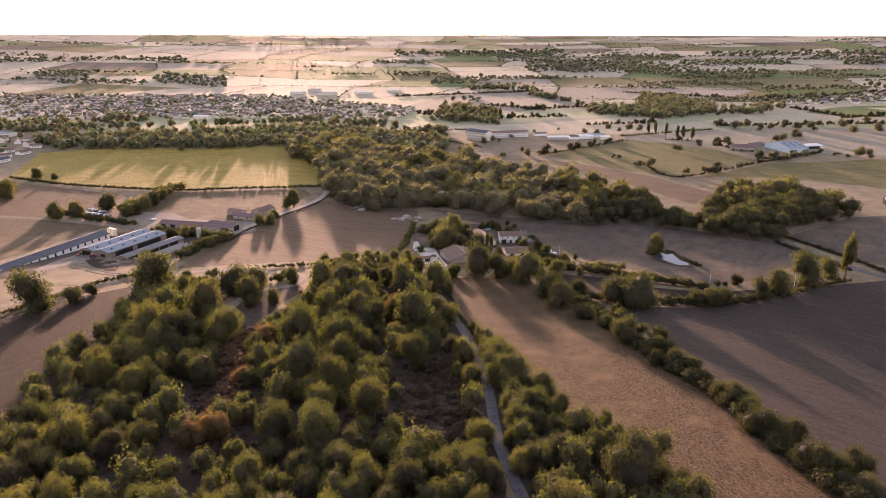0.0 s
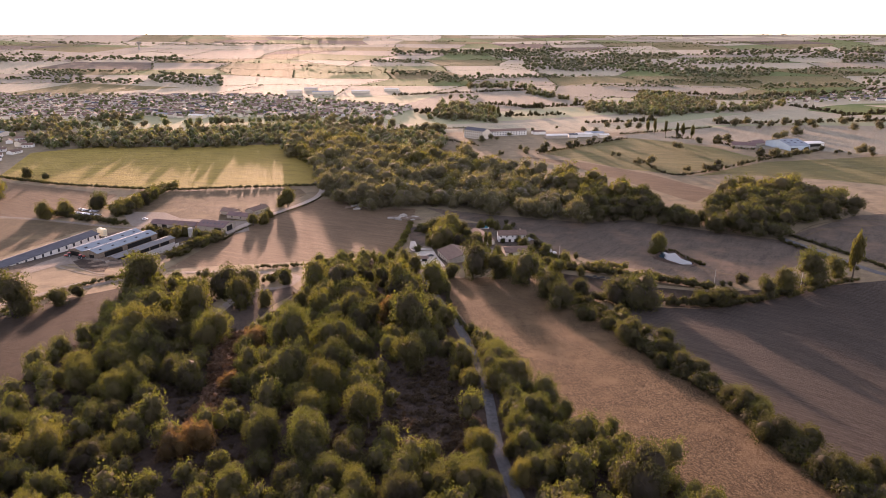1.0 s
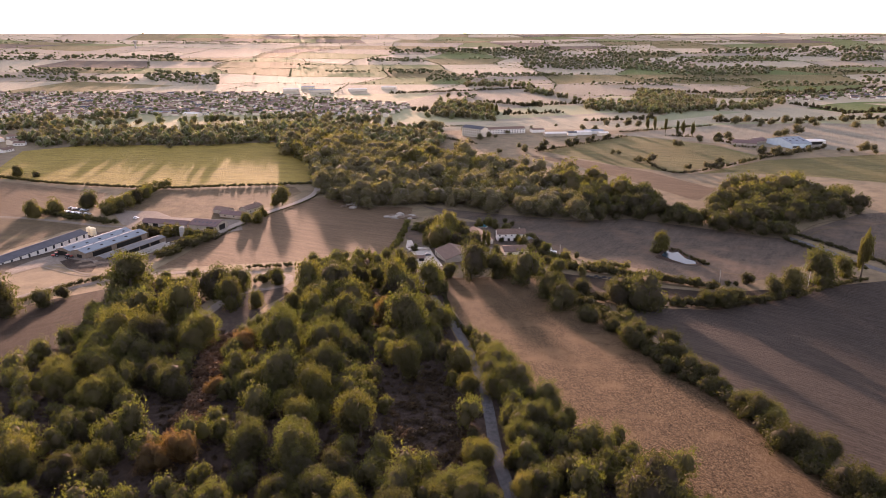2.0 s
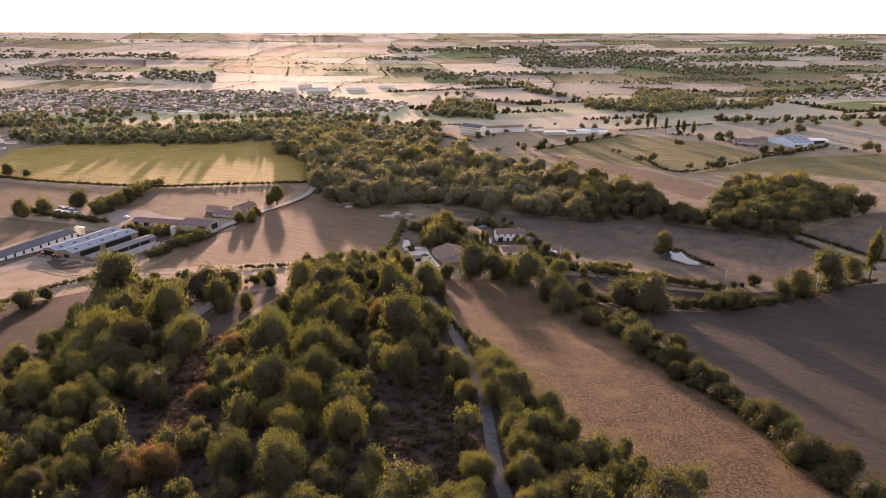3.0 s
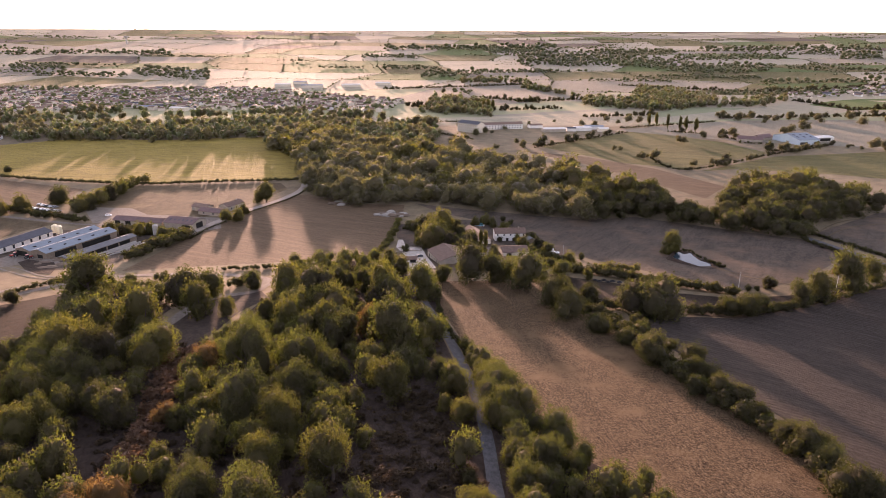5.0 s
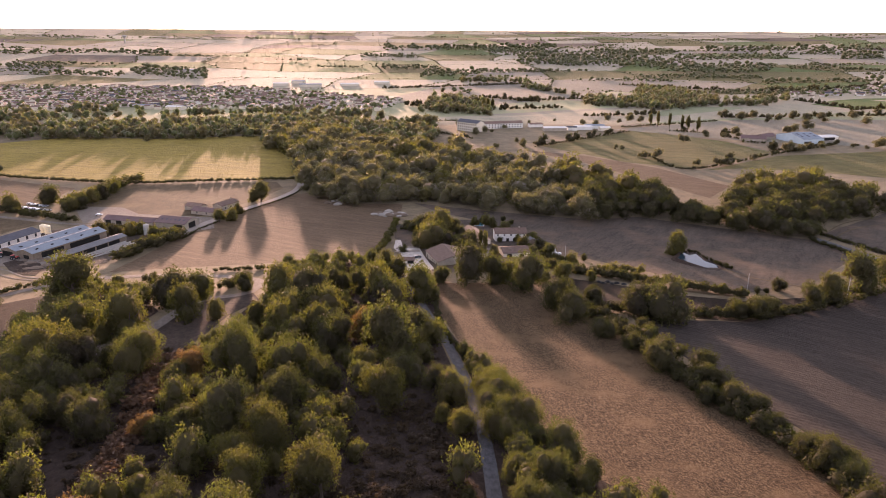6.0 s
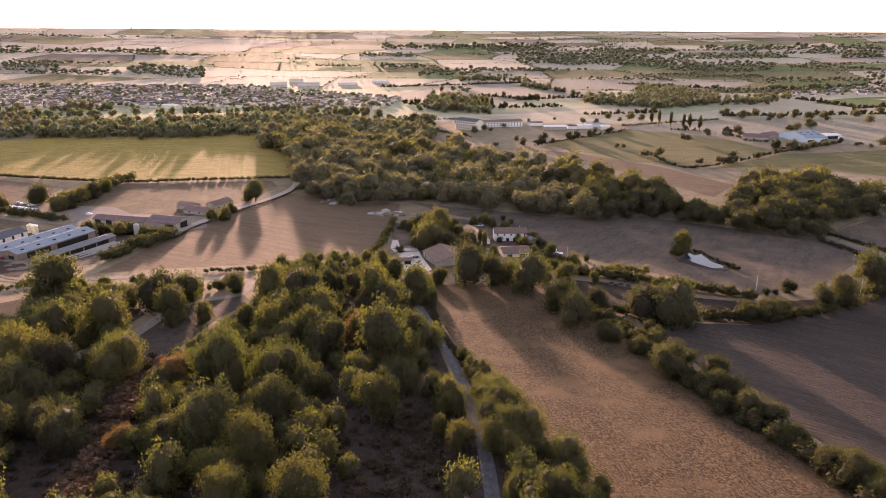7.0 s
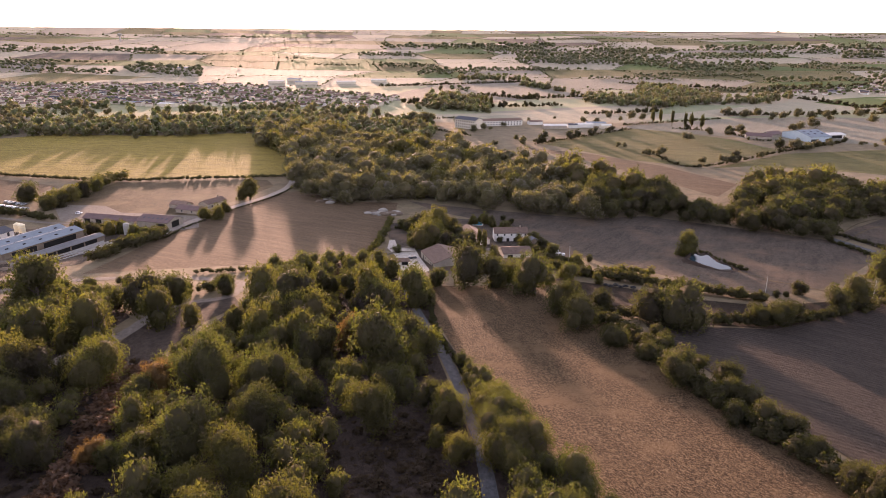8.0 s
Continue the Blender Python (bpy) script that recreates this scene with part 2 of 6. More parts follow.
def sheet(name, outline, material, lift, label, category="field", cut=True):
    """A parcel of land that lies on the ground along its outline."""
    bm = bmesh.new()
    bm.faces.new([bm.verts.new((x, y, 0)) for x, y in outline])
    if cut:
        lo, hi = min(y for _, y in outline), max(y for _, y in outline)
        for y in Y_LINES:
            if lo < y < hi:
                bmesh.ops.bisect_plane(bm, geom=bm.verts[:] + bm.edges[:] + bm.faces[:], plane_co=(0, y, 0), plane_no=(0, 1, 0))
        for x in DIP_LINES if lo < 400 else ():
            if min(p[0] for p in outline) < x < max(p[0] for p in outline):
                bmesh.ops.bisect_plane(bm, geom=bm.verts[:] + bm.edges[:] + bm.faces[:], plane_co=(x, 0, 0), plane_no=(1, 0, 0))
    bmesh.ops.triangulate(bm, faces=bm.faces[:])
    for v in bm.verts:
        v.co.z = ground_height(v.co.x, v.co.y) + lift
    bmesh.ops.recalc_face_normals(bm, faces=bm.faces[:])
    if sum(f.normal.z for f in bm.faces) < 0:
        bmesh.ops.reverse_faces(bm, faces=bm.faces[:])
    return tagged(part(name, bm, material), label, category, kind="structure")


def smooth_line(points, step=4.0):
    """A flowing line through the points."""
    p = [Vector((*q, 0)) for q in points]
    p = [2 * p[0] - p[1], *p, 2 * p[-1] - p[-2]]
    line = []
    for a, b, c, d in zip(p, p[1:], p[2:], p[3:]):
        n = max(2, int((c - b).length / step))
        for k in range(n):
            t = k / n
            line.append(0.5 * (2 * b + (c - a) * t + (2 * a - 5 * b + 4 * c - d) * t * t + (3 * b - a - 3 * c + d) * t ** 3))
    line.append(p[-2])
    return line


def ribbon(name, points, width, material, lift, label, category="road", edge=0.12):
    """A road with slightly uneven edges, laid over the ground."""
    line = smooth_line(points)
    bm = bmesh.new()
    rows = []
    for k, c in enumerate(line):
        d = (line[min(k + 1, len(line) - 1)] - line[max(k - 1, 0)]).normalized()
        side = Vector((d.y, -d.x, 0))
        row = []
        for s in (-1, -0.35, 0.35, 1):
            q = c + side * (s * width / 2 * (1 + (random.uniform(-edge, edge) if abs(s) == 1 else 0)))
            row.append(bm.verts.new((q.x, q.y, ground_height(q.x, q.y) + lift + (0.03 if abs(s) < 1 else 0))))
        rows.append(row)
    for a, b in zip(rows, rows[1:]):
        for k in range(3):
            bm.faces.new((a[k + 1], a[k], b[k], b[k + 1]))
    bmesh.ops.recalc_face_normals(bm, faces=bm.faces[:])
    if sum(f.normal.z for f in bm.faces) < 0:
        bmesh.ops.reverse_faces(bm, faces=bm.faces[:])
    return tagged(part(name, bm, material), label, category, kind="structure")


bm = bmesh.new()
grid = [[bm.verts.new((x, y, ground_height(x, y))) for x in X_LINES] for y in Y_LINES]
for a, b in zip(grid, grid[1:]):
    for k in range(len(X_LINES) - 1):
        bm.faces.new((a[k], a[k + 1], b[k + 1], b[k]))
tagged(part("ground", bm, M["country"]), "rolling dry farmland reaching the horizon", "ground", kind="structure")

STUBBLE_FIELD = [(3, 365), (57, 368), (61, 342), (75, 296), (81.2, 245.6), (93.5, 207.8), (98, 164.6), (102.7, 142.7), (103.8, 124.3), (75, 116), (64, 137), (60, 158), (49, 180), (40, 191), (31, 219), (17, 260), (5, 321)]
PLOUGHED_FIELD = [(83, 311), (111.7, 312.3), (131.8, 314.2), (176.7, 338.7), (211.7, 358.7), (255.1, 369.7), (323.5, 381.7), (273.9, 252.9), (148.1, 131.7), (104.9, 124.5), (111, 165.8), (103.7, 207.7), (94.3, 246.1), (86.6, 277.8)]
POND_FIELD = [(-14, 563), (34, 540), (108, 514), (145, 522), (195, 488), (234, 461), (242, 424), (188, 371.6), (149, 354.5), (124.2, 374.6), (94, 407), (66, 436), (58, 480), (41, 502), (6, 533)]
HILL_FIELD = [(-160, 384), (-154, 460), (-141, 518), (-114, 588), (-72, 612), (-65, 562), (-22, 558), (-22, 509), (-28, 438), (-35, 419), (-80, 404), (-132, 392)]
MAIZE_FIELD = [(-454, 696), (-502, 833), (-436, 886), (-335, 874), (-218, 904), (-156, 808), (-122, 685), (-129, 652), (-263, 635), (-368, 659), (-428, 674)]
PASTURE = [(-255, 543), (-253, 625), (-134, 637), (-123, 613), (-142, 556), (-167, 506), (-224, 524)]
WEST_FIELD = [(-579, 731), (-450, 674), (-293, 610), (-289, 527), (-316, 526), (-360, 531), (-433, 536)]
BARN_FIELD = [(-444, 520), (-356, 524), (-316, 519), (-255, 498), (-265, 480), (-277, 400), (-287, 326)]
LOWER_FIELD = [(-229, 256), (-202, 286), (-187, 320), (-162, 349), (-140, 268), (-137, 222), (-135, 183), (-139, 145)]
LANE_FIELD = [(247, 475), (327, 536), (363, 545), (433, 527), (309.8, 386.9), (271, 396), (256, 424)]
STRAW_STRIP = [(92, 812), (162, 770), (215, 708), (252, 628), (218, 583), (195, 637), (153, 728)]
CROP_FIELD = [(120, 836), (262, 963), (348, 874), (366, 795), (244, 705), (192, 738)]
CROP_FIELD_B = [(255, 696), (364, 777), (528, 816), (627, 785), (450, 641), (379, 682), (298, 709)]
TAN_FIELD = [(62, 1082), (194, 1132), (358, 1122), (656, 1325), (706, 1212), (555, 1112), (411, 1089), (261, 1024), (94, 1044)]
SHADE_FIELD = [(237, 973), (441, 1077), (564, 1092), (689, 1082), (776, 1040), (621, 822), (529, 828), (372, 879)]
GREEN_MEADOW = [(661, 1334), (914, 1452), (1049, 1426), (912, 1232), (710, 1228)]
FAR_FIELD = [(-109, 1316), (11, 1686), (444, 1914), (785, 1778), (656, 1596), (399, 1598), (235, 1385), (60, 1239)]
TRACK_MEADOW = [(58, 381), (89, 364), (115.9, 347.4), (141.7, 342), (179.4, 351.9), (214.7, 372.3), (180.1, 339), (131.8, 314.2), (89.4, 315.4), (66, 342)]
YARD_WOOD_CLEARING = [(-100, 290), (-100, 314), (-98, 330), (-91, 338), (-78, 347), (-72, 336), (-79, 314), (-81, 280), (-88, 265)]
POND_PATH = [(151.9, 396.6), (160.2, 379.1), (171.9, 370.7), (180.7, 361.1)]
TYRE_TRACK_A = [(246.6, 471.5), (274.8, 501.0), (302.9, 517.4), (348.8, 521.8)]
TYRE_TRACK_B = [(243.5, 458.4), (277.9, 490.5), (308.1, 503.2), (339.8, 507.3)]
TYRE_TRACK_D = [(-135.8, 452.1), (-106.9, 482.7), (-63.5, 504.4)]
CROP_TRACK = [(283.4, 952.8), (325.0, 891.2), (369.6, 798.6)]
PASTURE_PATH = [(-175.3, 506.2), (-170.1, 556.1), (-158.0, 603.4)]
LANE = [(22.2, 134.2), (19.7, 149.7), (17.5, 170.2), (17.1, 196.2), (16.1, 224.0), (11.9, 259.4), (6.3, 291.7), (-2.1, 331.4), (-10.6, 380.1), (-12.9, 405.1)]
GRAVEL_TRACK = [(-112.6, 257.4), (-109.9, 280.2), (-103.2, 293.5), (-102.0, 307.8), (-100.0, 328.6), (-94.5, 337.7), (-82.9, 344.8), (-79.5, 354.5), (-80.2, 367.1), (-89.5, 373.4), (-114.7, 378.2), (-150.2, 374.9), (-172.0, 364.1), (-190.2, 337.1)]
WEST_TRACK = [(-212.6, 302.0), (-203.0, 327.9), (-194.5, 351.3), (-176.8, 364.0)]
FARM_ROAD = [(-156.1, 459.9), (-153.7, 485.3), (-139.9, 531.0), (-119.4, 577.6), (-111.2, 615.7), (-119.4, 679.2)]
EAST_ROAD = [(237.4, 466.4), (244.8, 430.3), (248.8, 392), (258.1, 374.2), (286.3, 351.4)]
FARM_TRACK = [(61.3, 397.8), (87.9, 375.2), (118.3, 355), (144.2, 348.1)]
WEST_ROAD = [(-412.7, 540.2), (-318.5, 522.4), (-243.8, 497.9), (-207.4, 493.2)]
WOOD_WEST = [(-126.5, 285.8, 8.4), (-124.9, 305.9, 5.5), (-104.5, 283.6, 10.8), (-108.1, 326.3, 9.9), (-98.1, 337.7, 7.6), (-92.6, 307.4, 8.2), (-87.9, 250.9, 8.4), (-115.5, 250.0, 10.1), (-113.3, 282.1, 4.5), (-99.3, 257.2, 4.1), (-105.2, 249.6, 7.9), (-106.2, 234.8, 8.2), (-119.2, 235.6, 7.8), (-110.0, 223.7, 6.8), (-99.4, 233.0, 5.7), (-118.2, 224.1, 4.9), (-100.2, 222.1, 4.9), (-120.5, 217.1, 5.7), (-87.6, 215.2, 5.6), (-83.6, 310.6, 4.7), (-83.2, 350.3, 4.7)]
WOOD_SOUTHWEST = [(-116.0, 210.2, 5.5), (-98.0, 208.7, 6.0), (-106.8, 215.6, 3.8), (-97.6, 216.9, 4.2), (-80.4, 209.9, 6.0), (-115.6, 206.5, 3.6), (-91.0, 204.7, 2.3), (-96.1, 178.7, 5.1), (-93.4, 185.7, 3.7), (-88.5, 187.8, 2.4), (-82.0, 164.6, 4.2), (-80.1, 169.5, 2.9), (-120.3, 177.6, 4.8), (-104.5, 149.2, 5.0), (-98.7, 147.8, 4.6), (-97.5, 160.1, 3.9), (-89.3, 142.5, 4.8), (-88.3, 157.4, 4.4), (-83.2, 154.3, 3.4), (-101.6, 139.8, 4.7), (-86.2, 130.0, 5.2), (-92.5, 125.5, 5.1), (-82.8, 125.7, 3.3), (-77.2, 130.1, 5.2)]
WOOD_BRIGHT = [(-101.2, 199.0, 5.2), (-95.7, 203.9, 4.3), (-107.7, 202.0, 3.5), (-54.1, 291.5, 7.3), (-48.5, 300.0, 6.7), (-56.5, 297.0, 5.3), (-17.5, 249.6, 5.3), (6.2, 219.3, 2.9), (11.7, 209.7, 4.0), (11.3, 164.5, 4.1), (12.0, 179.6, 2.2), (-31.7, 192.5, 3.3), (-36.3, 182.1, 5.5), (-41.4, 192.2, 5.0), (-101.9, 161.7, 6.2), (30.5, 126.1, 6.0), (12.2, 164.3, 4.3)]
WOOD_RUST = [(-69.5, 250.6, 5.1), (-63.6, 169.9, 5.1), (-68.2, 162.5, 4.2), (-73.5, 242.5, 4.7), (-68.9, 210.4, 3.7), (-64.1, 208.2, 3.6), (-22.0, 285.0, 5.6), (-59.4, 123.5, 6.4), (-68.2, 129.8, 4.2)]
WOOD_CENTRE = [(-65.1, 337.7, 9.1), (-60.7, 332.3, 7.4), (-47.4, 326.4, 10.2), (-39.7, 353.1, 6.7), (-36.9, 397.9, 3.6), (-40.8, 307.5, 9.0), (-51.4, 306.8, 7.7), (-63.2, 300.8, 5.4), (-37.2, 284.5, 7.6), (-30.8, 273.2, 7.3), (-55.8, 243.5, 9.4), (-39.9, 247.5, 8.7), (-44.6, 251.1, 5.3), (-28.8, 242.0, 6.0), (-49.6, 211.3, 9.0), (-37.1, 223.6, 6.8), (-48.8, 243.8, 3.0), (-34.8, 201.4, 7.3), (-54.5, 213.4, 5.2), (-19.0, 180.5, 6.8), (-33.6, 164.6, 7.5), (-46.4, 168.5, 5.5), (-56.2, 180.3, 3.6), (-57.2, 206.7, 5.4), (-50.8, 340.3, 6.1)]
WOOD_SOUTH = [(-21.6, 157.7, 5.3), (-30.5, 156.1, 4.6), (-7.9, 147.9, 5.8), (-24.9, 146.9, 5.7), (-34.1, 145.9, 4.9), (-31.1, 154.1, 3.4), (-43.5, 154.9, 4.3), (-47.9, 172.2, 5.3), (1.5, 145.0, 4.9), (5.0, 147.8, 4.9), (9.5, 153.2, 4.3), (-6.6, 138.8, 5.5), (-16.4, 140.9, 4.8), (-22.2, 134.2, 5.3), (-30.8, 136.9, 4.6), (-45.3, 140.5, 4.8), (-17.9, 131.2, 4.5), (-10.4, 128.0, 4.7), (-1.0, 132.6, 4.5), (2.9, 144.2, 4.0), (9.2, 143.8, 4.8), (14.1, 144.3, 4.0), (-41.1, 130.5, 4.5), (-34.6, 125.1, 5.0), (-23.1, 124.2, 5.0), (-14.6, 125.1, 4.3), (-4.5, 124.1, 5.0), (10.6, 129.3, 4.4), (1.0, 127.0, 3.6), (-46.1, 126.1, 5.1), (-49.8, 123.9, 4.3)]
WOOD_NORTH = [(-18.4, 327.0, 9.3), (-23.0, 396.4, 5.4), (-3.4, 336.6, 7.5), (-15.4, 320.1, 7.7), (-21.7, 320.3, 6.9), (-11.8, 265.2, 9.8), (-3.1, 281.9, 7.0), (1.3, 279.8, 6.5), (-19.0, 281.3, 6.2), (-10.8, 224.1, 6.9), (-3.9, 244.5, 5.2), (-9.1, 260.8, 5.1), (-1.4, 272.9, 4.4), (4.2, 236.9, 4.2), (8.1, 230.5, 5.5), (-29.3, 345.4, 5.6)]
LANE_HEDGE = [(20.3, 234.5, 5.8), (24.1, 223.8, 6.5), (20.8, 217.7, 5.7), (26.2, 211.2, 5.9), (19.8, 211.9, 5.5), (23.2, 205.2, 4.1), (27.6, 202.6, 3.9), (33.4, 196.3, 5.1), (28.9, 185.1, 5.3), (22.7, 188.0, 3.6), (23.5, 175.0, 4.5), (28.0, 174.0, 4.0), (34.8, 182.8, 3.6), (38.8, 187.6, 2.9), (44.5, 179.9, 2.8), (31.9, 166.4, 3.1), (23.9, 162.3, 4.2), (20.1, 166.3, 2.9), (47.4, 145.2, 8.7), (44.0, 162.3, 3.6), (32.2, 156.8, 4.8), (26.9, 150.8, 4.7), (22.5, 150.5, 3.4), (57.5, 129.4, 3.2)]
FIELD_HEDGE = [(76.6, 257.8, 6.9), (82.8, 298.2, 3.1), (83.6, 289.0, 3.4), (89.8, 254.9, 4.9), (90.6, 243.5, 4.6), (89.6, 230.2, 4.8), (86.0, 246.2, 4.3), (80.9, 230.9, 3.5), (92.3, 214.7, 3.3), (97.1, 200.8, 3.9), (101.2, 198.2, 3.6), (66.1, 289.5, 5.2), (72.7, 278.0, 4.3), (95.1, 196.1, 4.8), (100.7, 194.0, 3.8), (95.3, 176.7, 6.1), (100.2, 172.4, 4.3), (106.3, 176.7, 3.7), (100.5, 156.5, 6.0), (106.9, 156.4, 4.3), (114.3, 159.1, 4.4), (91.0, 214.7, 3.2), (55.9, 322.6, 8.1), (56.7, 305.8, 7.6), (69.9, 328.4, 5.0)]
FARM_ROW = [(-0.0, 440.0, 11.8), (17.9, 465.1, 5.4), (34.6, 503.5, 3.7), (-15.9, 487.3, 4.2), (29.8, 427.1, 3.4), (-8.9, 459.8, 4.0), (18.1, 363.2, 13.3), (30.3, 366.9, 8.9), (40.5, 374.0, 8.3), (47.7, 353.0, 12.4), (5.9, 367.6, 5.9), (55.3, 370.2, 6.3), (88.7, 316.8, 10.3), (96.8, 309.0, 12.1), (164.3, 358.0, 4.2), (167.8, 338.4, 6.8), (202.3, 362.1, 11.7), (222.0, 374.1, 7.5), (66.9, 378.4, 6.0), (78.9, 371.4, 3.3)]
GARDEN_TREES = [(-9.8, 480.6, 5.0), (-3.3, 484.1, 6.7), (6.7, 474.0, 8.2), (13.9, 434.0, 7.2), (23.3, 440.3, 5.7), (47.4, 481.5, 4.2), (52.3, 455.1, 2.8), (60.6, 452.4, 3.6), (64.5, 437.8, 4.2), (66.0, 418.1, 4.4), (56.0, 428.7, 3.0), (27.4, 496.9, 3.0), (-15.2, 428.9, 2.6), (2.7, 443.4, 3.1)]
HEDGE_SHRUBS = [(84.1, 266.1, 4.0), (85.7, 243.9, 4.2), (92.5, 224.8, 4.0), (93.7, 202, 4.1), (98.1, 190.3, 4.1), (103.5, 174.2, 4.3), (106.5, 158.7, 4.1), (80.8, 286.6, 3.5), (107.3, 142.5, 4.2), (87.7, 226.1, 3.8)]
VALLEY_TREES = [(438.1, 1111.4, 10.9), (447.8, 1073.6, 8.7), (473.0, 1081.1, 7.9), (479.6, 1055.7, 7.7), (500.3, 1063.1, 6.9), (533.3, 1088.9, 12.1), (545.8, 1069.1, 12.0), (494.5, 972.6, 13.6), (561.9, 1057.6, 11.0), (624.2, 1092.3, 9.4), (601.9, 1023.6, 16.8), (707.6, 1166.5, 7.9), (654.4, 1039.4, 10.2), (456.2, 947.7, 7.9), (467.3, 951.8, 8.8), (374.3, 945.7, 4.2), (350.6, 892.4, 4.8), (374.7, 908.2, 8.2), (336.4, 904.7, 6.5), (492.7, 808.9, 9.5), (507.0, 815.4, 7.2), (476.1, 834.1, 3.2), (485.4, 842.2, 3.3), (484.8, 822.4, 3.2), (373.5, 809.4, 5.2), (387.3, 803.8, 7.5), (399.2, 800.6, 6.7), (428.4, 812.5, 6.1)]
MEADOW_TREES = [(421.0, 824.8, 5.4), (274.6, 1030.0, 8.0), (292.3, 1048.9, 7.3), (260.0, 1038.4, 4.5), (291.9, 859.3, 7.6), (232.1, 761.0, 7.4), (216.6, 761.5, 6.0), (200.7, 815.6, 3.5), (204.8, 804.4, 3.5), (327.2, 752.9, 4.8), (278.9, 723.3, 5.9), (287.3, 721.1, 4.6), (257.1, 720.9, 4.5), (243.9, 1043.0, 6.3), (220.6, 1013.1, 6.1), (204.0, 1013.0, 6.0), (129.1, 1012.9, 4.3), (170.7, 1050.4, 3.1), (30.9, 988.3, 5.0), (69.2, 825.3, 3.5), (100.5, 830.2, 4.9), (115.9, 842.1, 3.6), (137.6, 847.1, 4.3), (160.2, 877.1, 4.5), (-8.3, 995.4, 11.7), (30.0, 1274.4, 10.6), (10.2, 1510.6, 7.5), (-25.4, 1019.6, 8.5), (-78.7, 1059.5, 11.5)]
SCHOOL_TREES = [(51.7, 916.1, 6.2), (62.9, 926.3, 5.4), (72.5, 930.9, 3.9), (92.3, 973.0, 4.9), (96.6, 859.1, 4.4), (100.0, 826.0, 5.6), (68.6, 818.3, 4.1), (-8.4, 1001.5, 10.9), (-20.0, 968.8, 9.7), (-34.8, 938.3, 7.9), (-79.4, 1067.8, 8.1), (28.7, 853.5, 5.0), (18.0, 848.9, 5.7), (-9.7, 820.3, 6.2), (1.9, 813.1, 4.8)]
JUNCTION_BUSHES = [(129.5, 320.5, 5.7), (134.4, 318.8, 6.4), (143.4, 322.9, 5.5), (152.0, 353.8, 2.0), (156.5, 355.0, 1.7)]
SHED_SHRUBS = [(-204.7, 467.2, 5.1), (-195.2, 467.3, 5.1), (-186.0, 467.4, 5.1), (-179.3, 470.7, 4.7), (-169.1, 463.4, 4.2), (-163.2, 463.9, 3.4)]
JUNCTION_BRIGHT = [(181.0, 348.5, 8.2), (183.6, 342.6, 3.7)]
JUNCTION_RUST = [(210.8, 384.1, 3.1)]
ROAD_TREES = [(-393.6, 599.1, 9.1), (-311.3, 524.0, 6.7), (-299.3, 535.8, 7.3), (-285.2, 559.6, 9.1), (-421.2, 685.1, 6.8), (-399.9, 682.4, 4.0), (-257.2, 530.6, 5.0), (-253.9, 539.9, 6.1), (-252.8, 556.0, 6.2), (-251.6, 572.6, 6.4), (-251.0, 592.7, 5.5), (-149.8, 331.4, 11.5), (-181.0, 311.0, 5.6), (-180.8, 326.5, 3.8), (-310.5, 522.4, 6.6), (-194.9, 295.8, 10.7), (-389.5, 589.3, 9.8)]
YARD_LIGHT = [(-129.6, 566.1, 8.2), (-135.9, 507.8, 5.5), (-141.2, 501.3, 5.0), (-135.2, 529.2, 4.3), (-135.1, 565.9, 5.1), (-254.9, 534.4, 5.3), (-257.9, 558.7, 5.1), (-261.1, 553.2, 4.5), (-285.4, 556.4, 5.0), (11.9, 477.4, 4.8), (-1.1, 463.1, 8.4), (141.5, 348.8, 2.5)]
GARDEN_MORE = [(-1.8, 466.0, 6.9), (-10.4, 483.3, 4.7), (9.5, 459.1, 5.8), (14.7, 482.2, 5.0), (23.1, 445.7, 6.2), (18.2, 444.4, 4.9), (37.3, 499.2, 4.1), (41.2, 490.8, 3.7), (29.9, 498.1, 3.3), (35.3, 423.3, 3.4), (54.3, 436.8, 4.2), (62.3, 454.8, 3.1), (57.2, 428.5, 3.5), (51.2, 461.0, 2.1), (41.9, 452.5, 2.0), (63.6, 429.4, 2.6), (75.7, 402.3, 4.2), (83.8, 410.7, 2.2), (-6.8, 438.2, 3.6), (-3.2, 358.4, 5.9), (-15.3, 378.3, 5.5), (25.0, 389.1, 3.4), (48.7, 508.6, 2.3), (53.4, 499.2, 2.2)]
NEAR_WOOD = [(-142, 362), (-164, 349), (-146, 272), (-142, 226), (-134, 182), (-122, 132), (-89, 112), (-29, 104), (14, 114), (18, 144), (16, 176), (16, 206), (12, 242), (4, 296), (-13, 383), (-34, 411), (-77, 393), (-72, 353), (-78, 277), (-92, 265), (-111, 273), (-109, 319)]
LANE_SIDE = [(4, 355), (6, 311), (17, 260), (31, 219), (40, 191), (49, 180), (60, 158), (64, 137), (67, 116), (22, 110), (21, 150), (18, 172), (18, 201), (18, 227), (13, 267), (4, 306), (-4, 349)]
MIDDLE_WOOD = [(-105, 600), (-62, 550), (-8, 567), (34, 536), (107, 509), (144, 519), (194, 484), (234, 458), (260, 501), (217, 537), (195, 522), (175, 569), (142, 643), (84, 707), (45, 762), (-19, 800), (-61, 824), (-139, 887), (-195, 871), (-191, 827), (-142, 738), (-116, 652)]
EAST_GROVE = [(261, 502), (325, 533), (351, 572), (342, 572), (319, 620), (263, 624), (217, 537)]
NORTH_WOOD = [(-490, 863), (-420, 868), (-329, 857), (-212, 895), (-176, 789), (-134, 855), (-20, 806), (8, 907), (-75, 1007), (-205, 1085), (-250, 1049), (-380, 1000), (-464, 986), (-539, 973), (-556, 906)]
